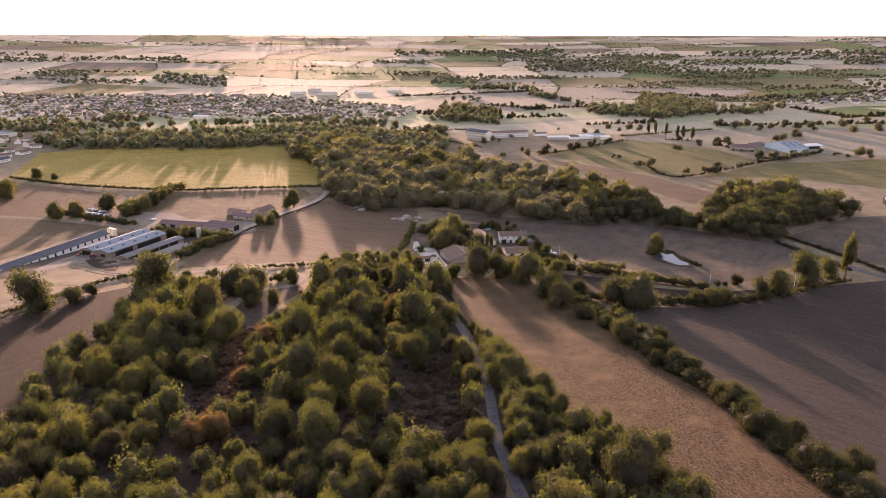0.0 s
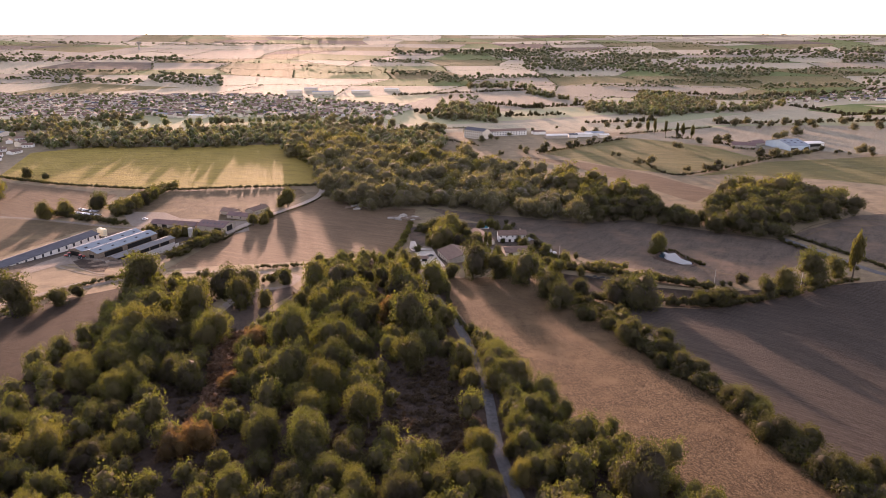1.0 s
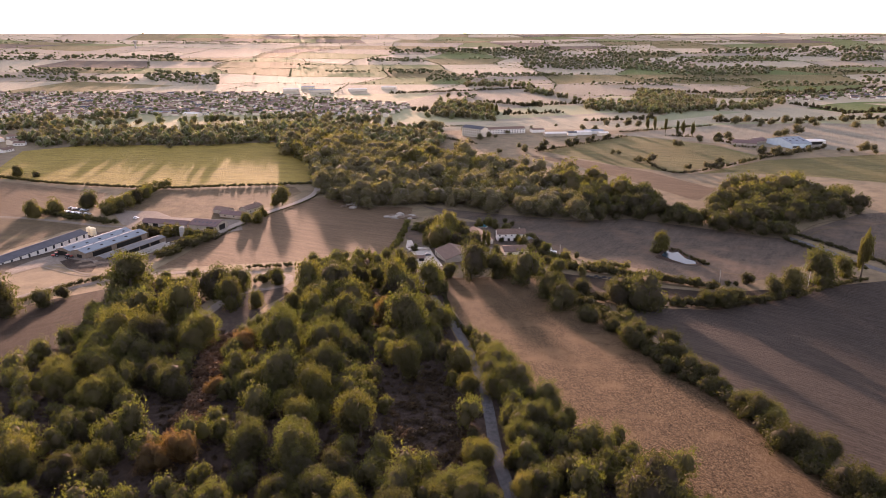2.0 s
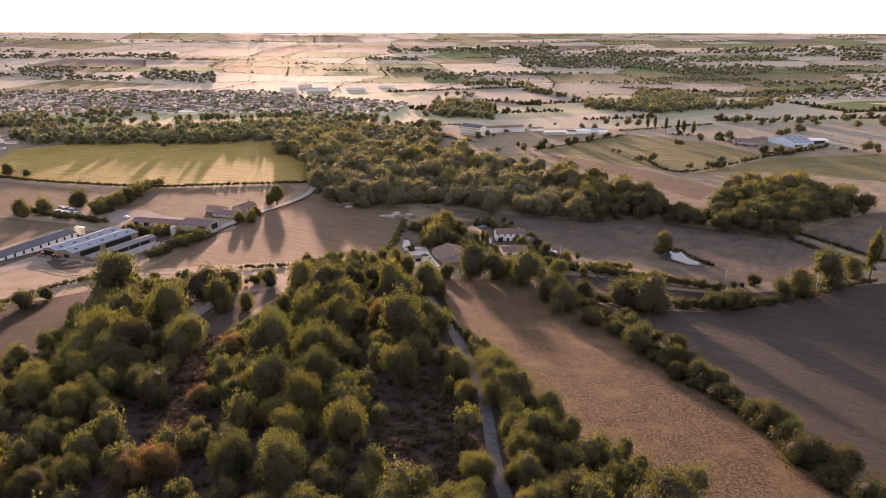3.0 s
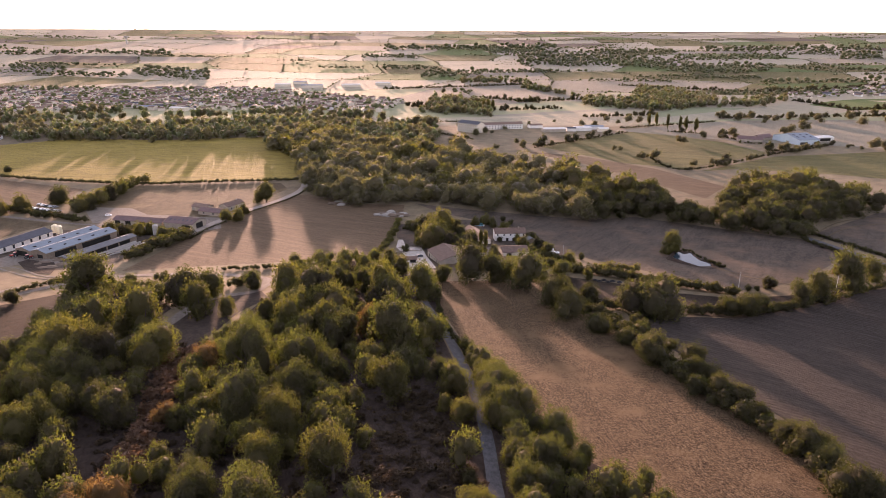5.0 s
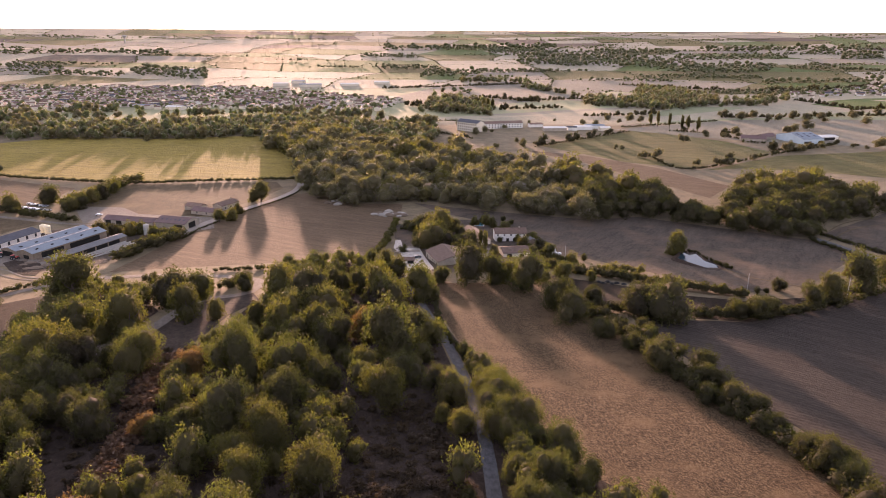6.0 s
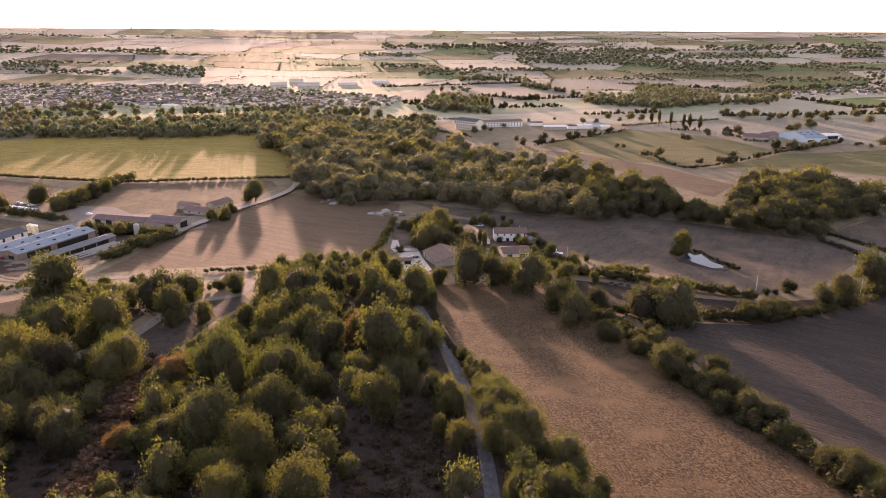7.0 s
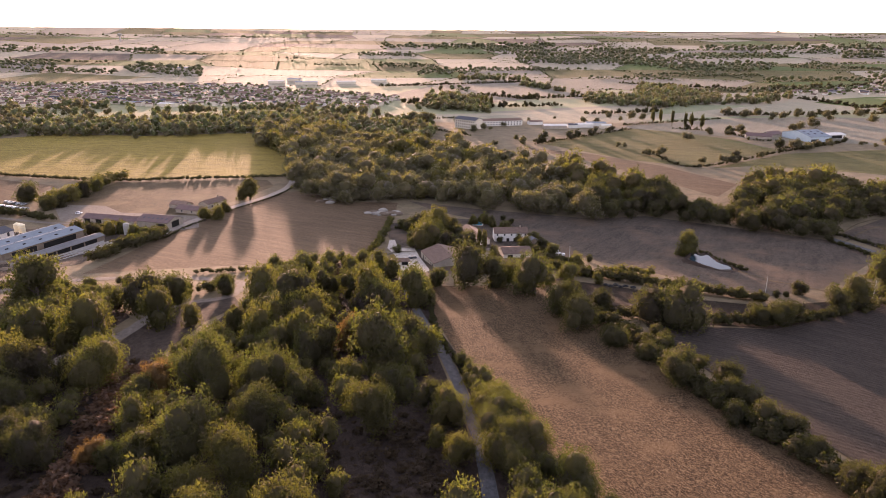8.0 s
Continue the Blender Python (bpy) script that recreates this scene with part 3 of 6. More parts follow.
HAMLET_WOOD = [(301, 1211), (381, 1197), (481, 1257), (576, 1277), (684, 1394), (694, 1427), (621, 1383), (512, 1317), (531, 1404), (519, 1573), (458, 1654), (373, 1377), (324, 1333)]
CHURCH_WOOD = [(-84, 1017), (-42, 1006), (-0, 984), (1, 1016), (-39, 1041), (-84, 1014)]
TOWN_FRONT_A = [(-725, 1028), (-609, 1006), (-547, 1031), (-421, 1085), (-408, 1076), (-559, 1059), (-750, 1069)]
TOWN_FRONT_B = [(-404, 1085), (-317, 1129), (-220, 1160), (-89, 1079), (-87, 1053), (-214, 1131), (-311, 1113), (-391, 1068)]
BACK_WOOD = [(693, 1547), (783, 1592), (934, 1634), (934, 1638), (713, 1582)]
FAR_COPSES_A = [([(380, 2286), (498, 2325), (634, 2275), (691, 2113), (817, 2180), (869, 2431), (781, 2741), (466, 2821)], 26), ([(680, 2077), (837, 2012), (984, 2126), (1084, 2316), (945, 2377), (767, 2265)], 24), ([(520, 1912), (837, 1864), (864, 1926), (721, 2003), (549, 1960)], 15), ([(775, 1722), (1096, 1755), (1137, 1823), (812, 1805)], 22), ([(1410, 2540), (1562, 2532), (1747, 2842), (1615, 2878)], 26), ([(1050, 2157), (1275, 2052), (1316, 2120), (1094, 2251)], 20)]
FAR_COPSES_B = [([(96, 2071), (346, 2071), (361, 2165), (100, 2166)], 14), ([(-162, 2178), (13, 2145), (13, 2266), (-173, 2323)], 18), ([(257, 2331), (488, 2369), (577, 2814), (315, 2884)], 30), ([(-50, 1911), (122, 1948), (134, 2147), (-38, 2087)], 22), ([(-288, 2702), (-70, 2661), (-75, 2824), (-302, 2840)], 20), ([(204, 2945), (484, 2936), (514, 3121), (217, 3132)], 20)]
FAR_COPSES_C = [([(611, 2869), (937, 2893), (1003, 3100), (660, 3110)], 26), ([(823, 2530), (1244, 2571), (1313, 2717), (886, 2729)], 26), ([(1087, 2992), (1794, 2920), (1910, 3114), (1163, 3207)], 34), ([(-232, 3120), (524, 3186), (563, 3428), (-247, 3322)], 34), ([(-800, 1891), (-569, 1788), (-640, 2047), (-903, 2207)], 24), ([(-1044, 1859), (-802, 1859), (-841, 1953), (-1071, 1937)], 18)]
FAR_COPSES_D = [([(-1207, 2038), (-1038, 2031), (-1144, 2207), (-1277, 2159)], 22), ([(-1602, 2513), (-1288, 2709), (-989, 2664), (-1067, 2877), (-1687, 2650)], 26), ([(34, 1494), (70, 1470), (74, 1569), (36, 1568)], 14), ([(1441, 2802), (1547, 2836), (1604, 2943), (1508, 2936)], 24)]
BELT_A = [(188, 1622), (283, 1430), (282, 1442), (201, 1676)]
BELT_B = [(54, 1759), (234, 1776), (236, 1796), (56, 1825)]
BELT_C = [(256, 1261), (324, 1245), (353, 1364), (293, 1395)]
BELT_D = [(-29, 1157), (82, 1109), (98, 1287), (-2, 1390)]
WEST_WOOD = [(-714, 1092), (-606, 1095), (-554, 1168), (-467, 1155), (-469, 1165), (-542, 1116), (-728, 1119)]
FIELD_HEDGE_LINE = [(61, 338), (75, 293), (81.2, 245.6), (93.5, 207.8), (98, 164.6), (102.7, 141.7), (103.8, 126.5)]
MEADOW_HEDGE = [(73.5, 322.8), (97.9, 318.4), (118.3, 318.1), (139.8, 320.5), (171.8, 337.9), (183.5, 343.7)]
ROAD_HEDGE = [(180.1, 339), (210.8, 357.9), (232.6, 367.7)]
TRACK_HEDGE = [(61.6, 398.5), (79.9, 382.8), (99.9, 370.6), (118.1, 360.9), (137.3, 350.1), (142.5, 347.1)]
EAST_HEDGE_A = [(233, 460), (238, 418), (242.1, 385.5)]
EAST_HEDGE_B = [(247, 475), (257, 426), (262.9, 382.5), (275, 362.6)]
BARN_HEDGE = [(-166, 408), (-161, 433), (-154, 465)]
WEST_HEDGE = [(-151, 357), (-177, 362), (-190, 342), (-199, 307), (-210, 275)]
SHED_HEDGE = [(-319, 536), (-287, 523), (-239, 502)]
YARD_TREES_HEDGE = [(-266, 544), (-262, 565), (-258, 595), (-254, 638)]
MAIZE_HEDGE = [(-446, 685), (-364, 651), (-261, 630), (-188, 639), (-120, 650)]
CLUMP_HEDGE = [(-136, 367), (-116, 361), (-95, 353), (-88, 366)]
HILL_HEDGE = [(-107, 386), (-82, 392), (-65, 404)]
GARDEN_HEDGE_A = [(-24, 509), (-25, 474), (-28, 438), (-31, 422)]
GARDEN_HEDGE_B = [(-18, 484), (-6, 481)]
LANE_HEDGE_LINE = [(3, 355), (6, 306), (16, 256)]
RED_SHED_HEDGE = [(-218, 486), (-205, 486), (-185, 480), (-169, 473)]
TRACK_SHRUBS = [(87.1, 391.3), (92.8, 388.9), (98.9, 386.6), (107.5, 384.4)]
POND_BANK = [(140.2, 436.1), (141.8, 432.0), (144.9, 432.0), (147.3, 430.0), (150.4, 430.1), (151.8, 426.0), (151.2, 416.9), (152.3, 412.2), (153.3, 407.7), (154.1, 402.8), (154.5, 398.1), (155.7, 395.6), (157.7, 393.9)]
DRIVE_HEDGE = [(62.7, 417.9), (67.0, 410.7), (71.2, 403.6)]
ROAD_VERGE = [(-150.2, 459.0), (-147.8, 485.5), (-134.4, 530.0), (-114.3, 576.0), (-106.4, 612.0)]
HOUSE_SHRUBS = [(54.0, 440.9), (58.2, 430.5), (63.4, 438.3), (64.0, 458.7)]
YARD_WALL_A = [(-19.6, 435.9), (-12.0, 438.7), (-4.3, 440.1)]
YARD_WALL_B = [(-20.2, 425.7), (-13.5, 429.6), (-5.3, 429.6)]
YARD_LAWN = [(-19.5, 467.4), (-8.4, 467.5), (-5.7, 442.7), (-15.3, 438.6)]
BARN_APRON = [(-242.3, 378.7), (-241.6, 401.1), (-235.6, 423.6), (-213.5, 416.3), (-201.1, 401.8), (-201.7, 384.8), (-221.0, 395.8), (-228.3, 389.9), (-234.3, 370.8)]
SILAGE_PAD = [(-224.0, 401.4), (-221.7, 407.3), (-204.6, 401.7), (-196.8, 390.5), (-192.7, 376.9), (-200.0, 378.1), (-210.1, 384.8)]
YARD_TRACK_A = [(-228.3, 389.9), (-212.4, 379.3), (-200.0, 371.4), (-188.3, 367.7)]
YARD_TRACK_B = [(-224.7, 392.8), (-212.5, 386.0), (-196.4, 374.1), (-186.9, 371.7)]
TOWN = [(-745, 1150), (-1030, 1600), (-830, 1570), (-407, 1590), (-56, 1345), (-90, 1165), (-352, 1195)]
FAR_HEDGES = [[(434, 1103), (722, 1137), (790, 1124)], [(253, 989), (410, 1063)], [(114, 828), (252, 952)], [(224, 789), (243, 702), (368, 788), (466, 851)], [(68, 1424), (188, 1323)], [(-52, 1254), (68, 1198), (210, 1225)], [(-118, 1590), (235, 1732)], [(431, 1704), (704, 1558), (1065, 1703)], [(-24, 968), (44, 886)], [(-93, 1022), (43, 1056)], [(151, 1332), (281, 1386)], [(228, 1112), (346, 1143)], [(373, 806), (410, 822), (459, 850)], [(366, 866), (395, 858)], [(309, 958), (349, 939)], [(691, 1212), (789, 1247)], [(680, 1374), (710, 1228)], [(370, 892), (358, 920)]]
HEATH = [(-89, 267), (-84, 241), (-76, 214), (-74, 196), (-72, 181), (-71, 171), (-65, 171), (-65, 186), (-67, 198), (-71, 216), (-74, 236), (-74, 251), (-77, 272)]


for name, outline, mat, lift, label in (
        ("field_1", STUBBLE_FIELD, "stubble", 0.06, "sloping harvested field of pale straw stubble"),
        ("field_2", PLOUGHED_FIELD, "plough", 0.16, "brown worked field with fine drill lines"),
        ("field_3", POND_FIELD, "dim_stubble", 0.05, "dull dry meadow round the pond"),
        ("field_4", HILL_FIELD, "straw", 0.05, "cut straw field beside the farm road"),
        ("field_5", MAIZE_FIELD, "maize", 0.05, "yellowing green maize field below the woods"),
        ("field_6", PASTURE, "pasture", 0.05, "grazed dry pasture behind the red-roofed sheds"),
        ("field_7", WEST_FIELD, "straw", 0.05, "pale mown field along the maize"),
        ("field_8", BARN_FIELD, "pasture", 0.05, "dry grass field beside the long shed"),
        ("field_9", LOWER_FIELD, "brown_stubble", 0.06, "brown worked field beside the wood"),
        ("field_10", LANE_FIELD, "dim_stubble", 0.05, "dull stubble field beyond the road"),
        ("field_11", STRAW_STRIP, "straw", 0.05, "narrow orange straw strip behind the wood"),
        ("field_12", CROP_FIELD, "crop", 0.05, "ripening green and gold crop field"),
        ("field_13", CROP_FIELD_B, "crop", 0.05, "ripening green and gold crop field"),
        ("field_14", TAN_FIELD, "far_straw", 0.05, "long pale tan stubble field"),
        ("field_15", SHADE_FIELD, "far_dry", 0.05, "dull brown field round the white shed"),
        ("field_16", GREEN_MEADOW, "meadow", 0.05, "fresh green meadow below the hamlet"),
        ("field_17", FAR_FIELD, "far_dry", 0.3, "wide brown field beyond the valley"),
        # the darker stubble colour on this strip carries shade from its hedge
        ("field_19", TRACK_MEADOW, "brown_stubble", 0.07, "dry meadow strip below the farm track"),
        ("field_18", YARD_WOOD_CLEARING, "clearing", 0.06, "dry grass clearing beside the gravel track")):
    sheet(name, outline, M[mat], lift, label)

ribbon("road_1", LANE, 3.3, M["asphalt"], 0.12, "narrow worn grey lane through the wood", edge=0.05)
ribbon("road_2", GRAVEL_TRACK, 5.0, M["gravel"], 0.12, "curving pale gravel track")
ribbon("road_3", WEST_TRACK, 3.4, M["gravel"], 0.14, "pale gravel track along the hedge")
ribbon("road_4", FARM_ROAD, 5.5, M["pale_road"], 0.16, "pale farm road climbing past the sheds")
ribbon("road_5", EAST_ROAD, 6.0, M["asphalt"], 0.12, "grey country road between hedges")
ribbon("road_6", FARM_TRACK, 2.6, M["pasture"], 0.12, "dusty farm track")
ribbon("road_7", WEST_ROAD, 4.0, M["gravel"], 0.12, "pale track between dry fields")
ribbon("path_1", POND_PATH, 1.3, M["pasture"], 0.10, "pale trodden path beside the pond", "path", 0.3)
for line, name in ((TYRE_TRACK_A, "path_2"), (TYRE_TRACK_B, "path_3"), (TYRE_TRACK_D, "path_4"), (PASTURE_PATH, "path_5")):
    ribbon(name, line, 1.1, M["pasture"], 0.09, "faint pale tyre track across the field", "track", 0.35)
ribbon("path_6", CROP_TRACK, 1.6, M["meadow"], 0.09, "dark tractor line through the crop", "track", 0.2)

# ---- trees ----


def inside(x, y, outline):
    hit = False
    for (x1, y1), (x2, y2) in zip(outline, outline[1:] + outline[:1]):
        if (y1 > y) != (y2 > y) and x < (x2 - x1) * (y - y1) / (y2 - y1) + x1:
            hit = not hit
    return hit


def ico(sub):
    bm = bmesh.new()
    bmesh.ops.create_icosphere(bm, subdivisions=sub, radius=1)
    v = np.array([q.co[:] for q in bm.verts])
    f = np.array([[q.index for q in w.verts] for w in bm.faces])
    bm.free()
    return v, f


ICO1, ICO2 = ico(1), ico(2)


def unit(n, rng):
    d = rng.normal(size=(n, 3))
    return d / np.linalg.norm(d, axis=1)[:, None]


def crown_arrays(seed, leaves, size, lobes=44, tall=0.95, low=-0.9, rough=0.6, bulk=5, body=1, core=0.78):
    """A domed crown of radius about 1 round the origin: a few large masses, many small lobes on them, all covered with tilted leaf tufts."""
    rng = np.random.default_rng(seed)
    big = unit(bulk, rng) * rng.uniform(0.3, 0.58, (bulk, 1)) * (1, 1, 0.8)
    big_r = rng.uniform(0.36, 0.58, bulk)
    c, rad, tries = [], [], 0
    while len(c) < lobes:
        k, d = rng.integers(bulk), unit(1, rng)[0]
        q = big[k] + d * big_r[k] * rng.uniform(0.95, 1.3)
        if d[2] > low and np.linalg.norm(q) > 0.5 and all(np.linalg.norm(q - w) > 0.62 * s for w, s in zip(c, rad)):
            c.append(q)
            rad.append(rng.uniform(0.11, 0.26))
        tries += 1
        if tries > 40 * lobes:
            break
    c, rad = np.vstack([big, np.array(c).reshape(-1, 3)]), np.concatenate([big_r, np.array(rad)])
    V, Fq, N, n = [], [], [], 0
    for q, r in zip(big, big_r):
        bv, bf = (ICO1, ICO2)[body]
        v = bv * (r * core) * (1 + rng.uniform(-0.1, 0.1, (len(bv), 1))) + q
        V.append(v)
        N.append(bv + 0.6 * v + rng.normal(size=bv.shape) * 0.45)
        Fq.extend((bf + n).tolist())
        n += len(v)
    share = rad ** 2 * np.where(rad > 0.35, 1.9, 1.0)
    share /= share.sum()
    for k, (q, r) in enumerate(zip(c, rad)):
        m = int(leaves * share[k] + rng.random())
        d = unit(m, rng)
        p = q + d * (r * rng.uniform(0.84, 1.08, (m, 1)))
        keep = p[:, 2] > -0.95
        for q2, r2 in zip(big, big_r):
            keep &= np.linalg.norm(p - q2, axis=1) > r2 * core
        p, d = p[keep], d[keep]
        m = len(p)
        nrm = d + rng.normal(size=(m, 3)) * rough
        nrm /= np.linalg.norm(nrm, axis=1)[:, None]
        a = d + (0, 0, 0.5) + 0.9 * unit(m, rng)
        a -= nrm * (a * nrm).sum(axis=1)[:, None]
        a /= np.linalg.norm(a, axis=1)[:, None]
        b = np.cross(nrm, a)
        s = size * rng.uniform(0.65, 1.3, (m, 1))
        V.append(np.stack([p + a * s * 1.35, p - a * s * 0.6 + b * s * 0.66, p - a * s * 0.6 - b * s * 0.66], axis=1).reshape(-1, 3))
        N.append(np.repeat(d * 1.0 + p * 0.4 + nrm * 0.4, 3, axis=0))
        Fq.extend((np.arange(m * 3).reshape(m, 3) + n).tolist())
        n += m * 3
    V = np.vstack(V)
    V[:, :2] *= 1 + 0.25 * np.clip(-V[:, 2:], 0, 1)
    V /= np.percentile(np.linalg.norm(V[:, :2], axis=1), 96)
    N = np.vstack(N)
    return V * (1, 1, tall), Fq, N / np.linalg.norm(N, axis=1)[:, None]


def mesh_of(name, V, faces, N, material):
    """A leafy mesh whose tufts are shaded by the way that their lobe faces."""
    me = bpy.data.meshes.new(name)
    me.from_pydata(V.tolist(), [], faces)
    me.normals_split_custom_set_from_vertices(N.tolist())
    me.materials.append(material)
    return me


def trunk_mesh(name, height, radius, seed, limbs=5):
    """A tapered trunk with a few rising limbs."""
    rng = random.Random(seed)
    bm = bmesh.new()

    def tube(path, r0, r1, sides=7):
        rings = []
        for k, q in enumerate(path):
            r = r0 + (r1 - r0) * k / (len(path) - 1)
            rings.append([bm.verts.new((q[0] + r * math.cos(a), q[1] + r * math.sin(a), q[2])) for a in (math.tau * j / sides for j in range(sides))])
        for a, b in zip(rings, rings[1:]):
            for j in range(sides):
                bm.faces.new((a[j], a[(j + 1) % sides], b[(j + 1) % sides], b[j]))

    lean = (rng.uniform(-0.06, 0.06), rng.uniform(-0.06, 0.06))
    stem = [(lean[0] * k * k / 16, lean[1] * k * k / 16, height * k / 4 - 0.03 * (k == 0)) for k in range(5)]
    tube(stem, radius * 1.25, radius * 0.55)
    for k in range(limbs):
        a, z0 = math.tau * k / limbs + rng.uniform(-0.4, 0.4), height * rng.uniform(0.55, 0.9)
        out = rng.uniform(0.35, 0.6)
        tube([(0, 0, z0), (math.cos(a) * out * 0.5, math.sin(a) * out * 0.5, z0 + 0.18), (math.cos(a) * out, math.sin(a) * out, z0 + 0.45)], radius * 0.5, radius * 0.15, 5)
    me = bpy.data.meshes.new(name)
    bm.to_mesh(me)
    bm.free()
    me.materials.append(M["bark"])
    return me


def tree_kind(count, leaves, size, material, centre=0.62, trunk=0.06, seed=0, **shape):
    kinds = []
    for k in range(count):
        V, f, N = crown_arrays(seed + k, leaves, size, **shape)
        V = V + (0, 0, centre)
        kinds.append((mesh_of("crown", V, f, N, material), trunk_mesh("trunk", centre * 0.95, trunk, seed + k)))
    return kinds


KINDS = dict(
    oak=tree_kind(7, 9500, 0.028, M["oak"], seed=10, lobes=110, bulk=6),
    light=tree_kind(4, 9500, 0.028, M["light_leaf"], seed=30, lobes=110, bulk=6),
    rust=tree_kind(2, 8000, 0.028, M["rust_leaf"], seed=40),
    hedge_oak=tree_kind(4, 6000, 0.033, M["hedge_leaf"], seed=70, lobes=80, bulk=6),
    bush=tree_kind(4, 2600, 0.043, M["hedge_leaf"], centre=0.6, seed=50, tall=0.8, low=-0.3),
    far_oak=tree_kind(6, 3400, 0.041, M["oak"], seed=80, lobes=60),
    far_light=tree_kind(3, 2800, 0.046, M["light_leaf"], seed=90, lobes=48),
    far_rust=tree_kind(2, 3400, 0.045, M["rust_leaf"], seed=95, lobes=48),
    poplar=tree_kind(1, 4000, 0.065, M["light_leaf"], centre=3.2, trunk=0.12, seed=60, tall=3.4, low=-0.95),
    willow=tree_kind(1, 5000, 0.042, M["light_leaf"], centre=0.8, seed=65, tall=0.95),
)


def plant(kind, x, y, r, label, name="tree", category="tree", group="", rng=random, tall=1.2):
    if kind in ("oak", "light", "rust") and (y > 265 or r < 3.4):
        kind = {"oak": "far_oak", "light": "far_light", "rust": "far_rust"}[kind]
    crown, trunk = rng.choice(KINDS[kind])
    m = pose(x, y, ground_height(x, y) - 0.05, 0, 0, rng.uniform(0, 360)) @ Matrix.Diagonal((r * rng.uniform(0.94, 1.06), r * rng.uniform(0.94, 1.06), r * tall * rng.uniform(0.95, 1.06), 1))
    ob = thing(name, m, label, category, group)
    for data in (trunk, crown):
        q = new(data.name.split(".")[0], data)
        q.parent = ob
    return ob


rng = random.Random(3)
for group, rows, label, mix in (
        ("trees of the wood", WOOD_WEST + WOOD_SOUTHWEST, "round-crowned oak in the dense wood", ("oak", "oak", "oak", "light")),
        ("trees of the wood", WOOD_CENTRE + WOOD_SOUTH, "olive-green oak in the wood beside the lane", ("oak", "oak", "oak", "light", "oak")),
        ("trees of the wood", WOOD_BRIGHT, "sunlit yellow-green tree in the wood", ("light",)),
        ("trees of the wood", WOOD_RUST, "tree with rusty autumn-tinged leaves above the bracken", ("oak", "rust", "oak")),
        ("trees of the wood", WOOD_NORTH, "leafy tree at the edge of the wood", ("oak", "light", "oak")),
        ("trees along the lane", LANE_HEDGE, "dense green tree between lane and stubble", ("oak", "oak", "oak", "light")),
        ("hedgerow trees", FIELD_HEDGE, "rounded hedgerow tree between two fields", ("hedge_oak",)),
        ("farmhouse trees", GARDEN_MORE, "dense garden shrub or small tree by the house", ("light", "oak", "light")),
        ("farmhouse trees", GARDEN_TREES, "garden tree or shrub round the farmhouse", ("light", "oak")),
        ("hedgerow trees", HEDGE_SHRUBS, "overgrown shrub in the hedge between fields", ("bush", "oak")),
        ("farmhouse trees", FARM_ROW, "garden tree beside the farmhouse", ("oak",)),
        ("hedgerow trees", JUNCTION_BUSHES, "broad rounded dark bush in the field hedge", ("bush",)),
        ("hedgerow trees", JUNCTION_BRIGHT, "bright green round tree at the road junction", ("light",)),
        ("hedgerow trees", JUNCTION_RUST, "slender rust-coloured tree at the road junction", ("rust",)),
        ("farmyard shrubs", SHED_SHRUBS, "round olive shrub before the red-roofed sheds", ("oak", "light")),
        ("roadside trees", YARD_LIGHT, "light olive tree beside the farm road", ("light",)),
        ("roadside trees", ROAD_TREES, "roadside tree by the barns", ("oak", "oak", "oak", "light"))):
    for x, y, r in rows:
        r *= 1.0 if group == "trees of the wood" else 0.9 if rows is FARM_ROW else 1.04
        kind = rng.choice(mix)
        if r < 2.6:
            kind = "bush"
        plant(kind, x, y, r, label if kind != "bush" else "small rounded dark bush", "tree" if kind != "bush" else "bush", "tree" if kind != "bush" else "bush", group, rng, 1.38 if group in ("trees of the wood", "trees along the lane") else 1.2)


# ---- woods, hedges and undergrowth ----


def edge_distance(x, y, outline):
    best = 1e9
    for (x1, y1), (x2, y2) in zip(outline, outline[1:] + outline[:1]):
        dx, dy = x2 - x1, y2 - y1
        t = max(0, min(1, ((x - x1) * dx + (y - y1) * dy) / (dx * dx + dy * dy + 1e-9)))
        best = min(best, math.hypot(x - x1 - t * dx, y - y1 - t * dy))
    return best


def spread_in(outline, gap, rng, taken=(), clear=0.8, jitter=0.42):
    """Uneven points about gap apart inside the outline, away from what is taken."""
    xs, ys = [p[0] for p in outline], [p[1] for p in outline]
    pts, row = [], 0
    y = min(ys)
    while y < max(ys):
        x = min(xs) + (gap / 2 if row % 2 else 0)
        while x < max(xs):
            px, py = x + rng.uniform(-jitter, jitter) * gap, y + rng.uniform(-jitter, jitter) * gap
            if inside(px, py, outline) and all(math.hypot(px - a, py - b) > clear * (r + gap / 2) for a, b, r in taken):
                pts.append((px, py))
            x += gap
        y += gap * 0.87
        row += 1
    return pts


def gathered(name, rows, shapes, material, label, category, rng, sink=0.1):
    """Uncountable growth as one mesh: rows of x, y, size."""
    V, F, N, n = [], [], [], 0
    for x, y, r in rows:
        v, f, nv = rng.choice(shapes)
        a = rng.uniform(0, math.tau)
        rot = np.array([[math.cos(a), -math.sin(a), 0], [math.sin(a), math.cos(a), 0], [0, 0, rng.uniform(0.85, 1.15)]])
        V.append(v @ rot.T * r + (x, y, ground_height(x, y) - sink))
        N.append(nv @ rot.T)
        F.extend([[k + n for k in q] for q in f])
        n += len(v)
    ob = new(name, mesh_of(name, np.vstack(V), F, np.vstack(N), material))
    return tagged(ob, label, category, kind="stuff")


def lifted(V, f, N, z):
    return V + (0, 0, z), f, N


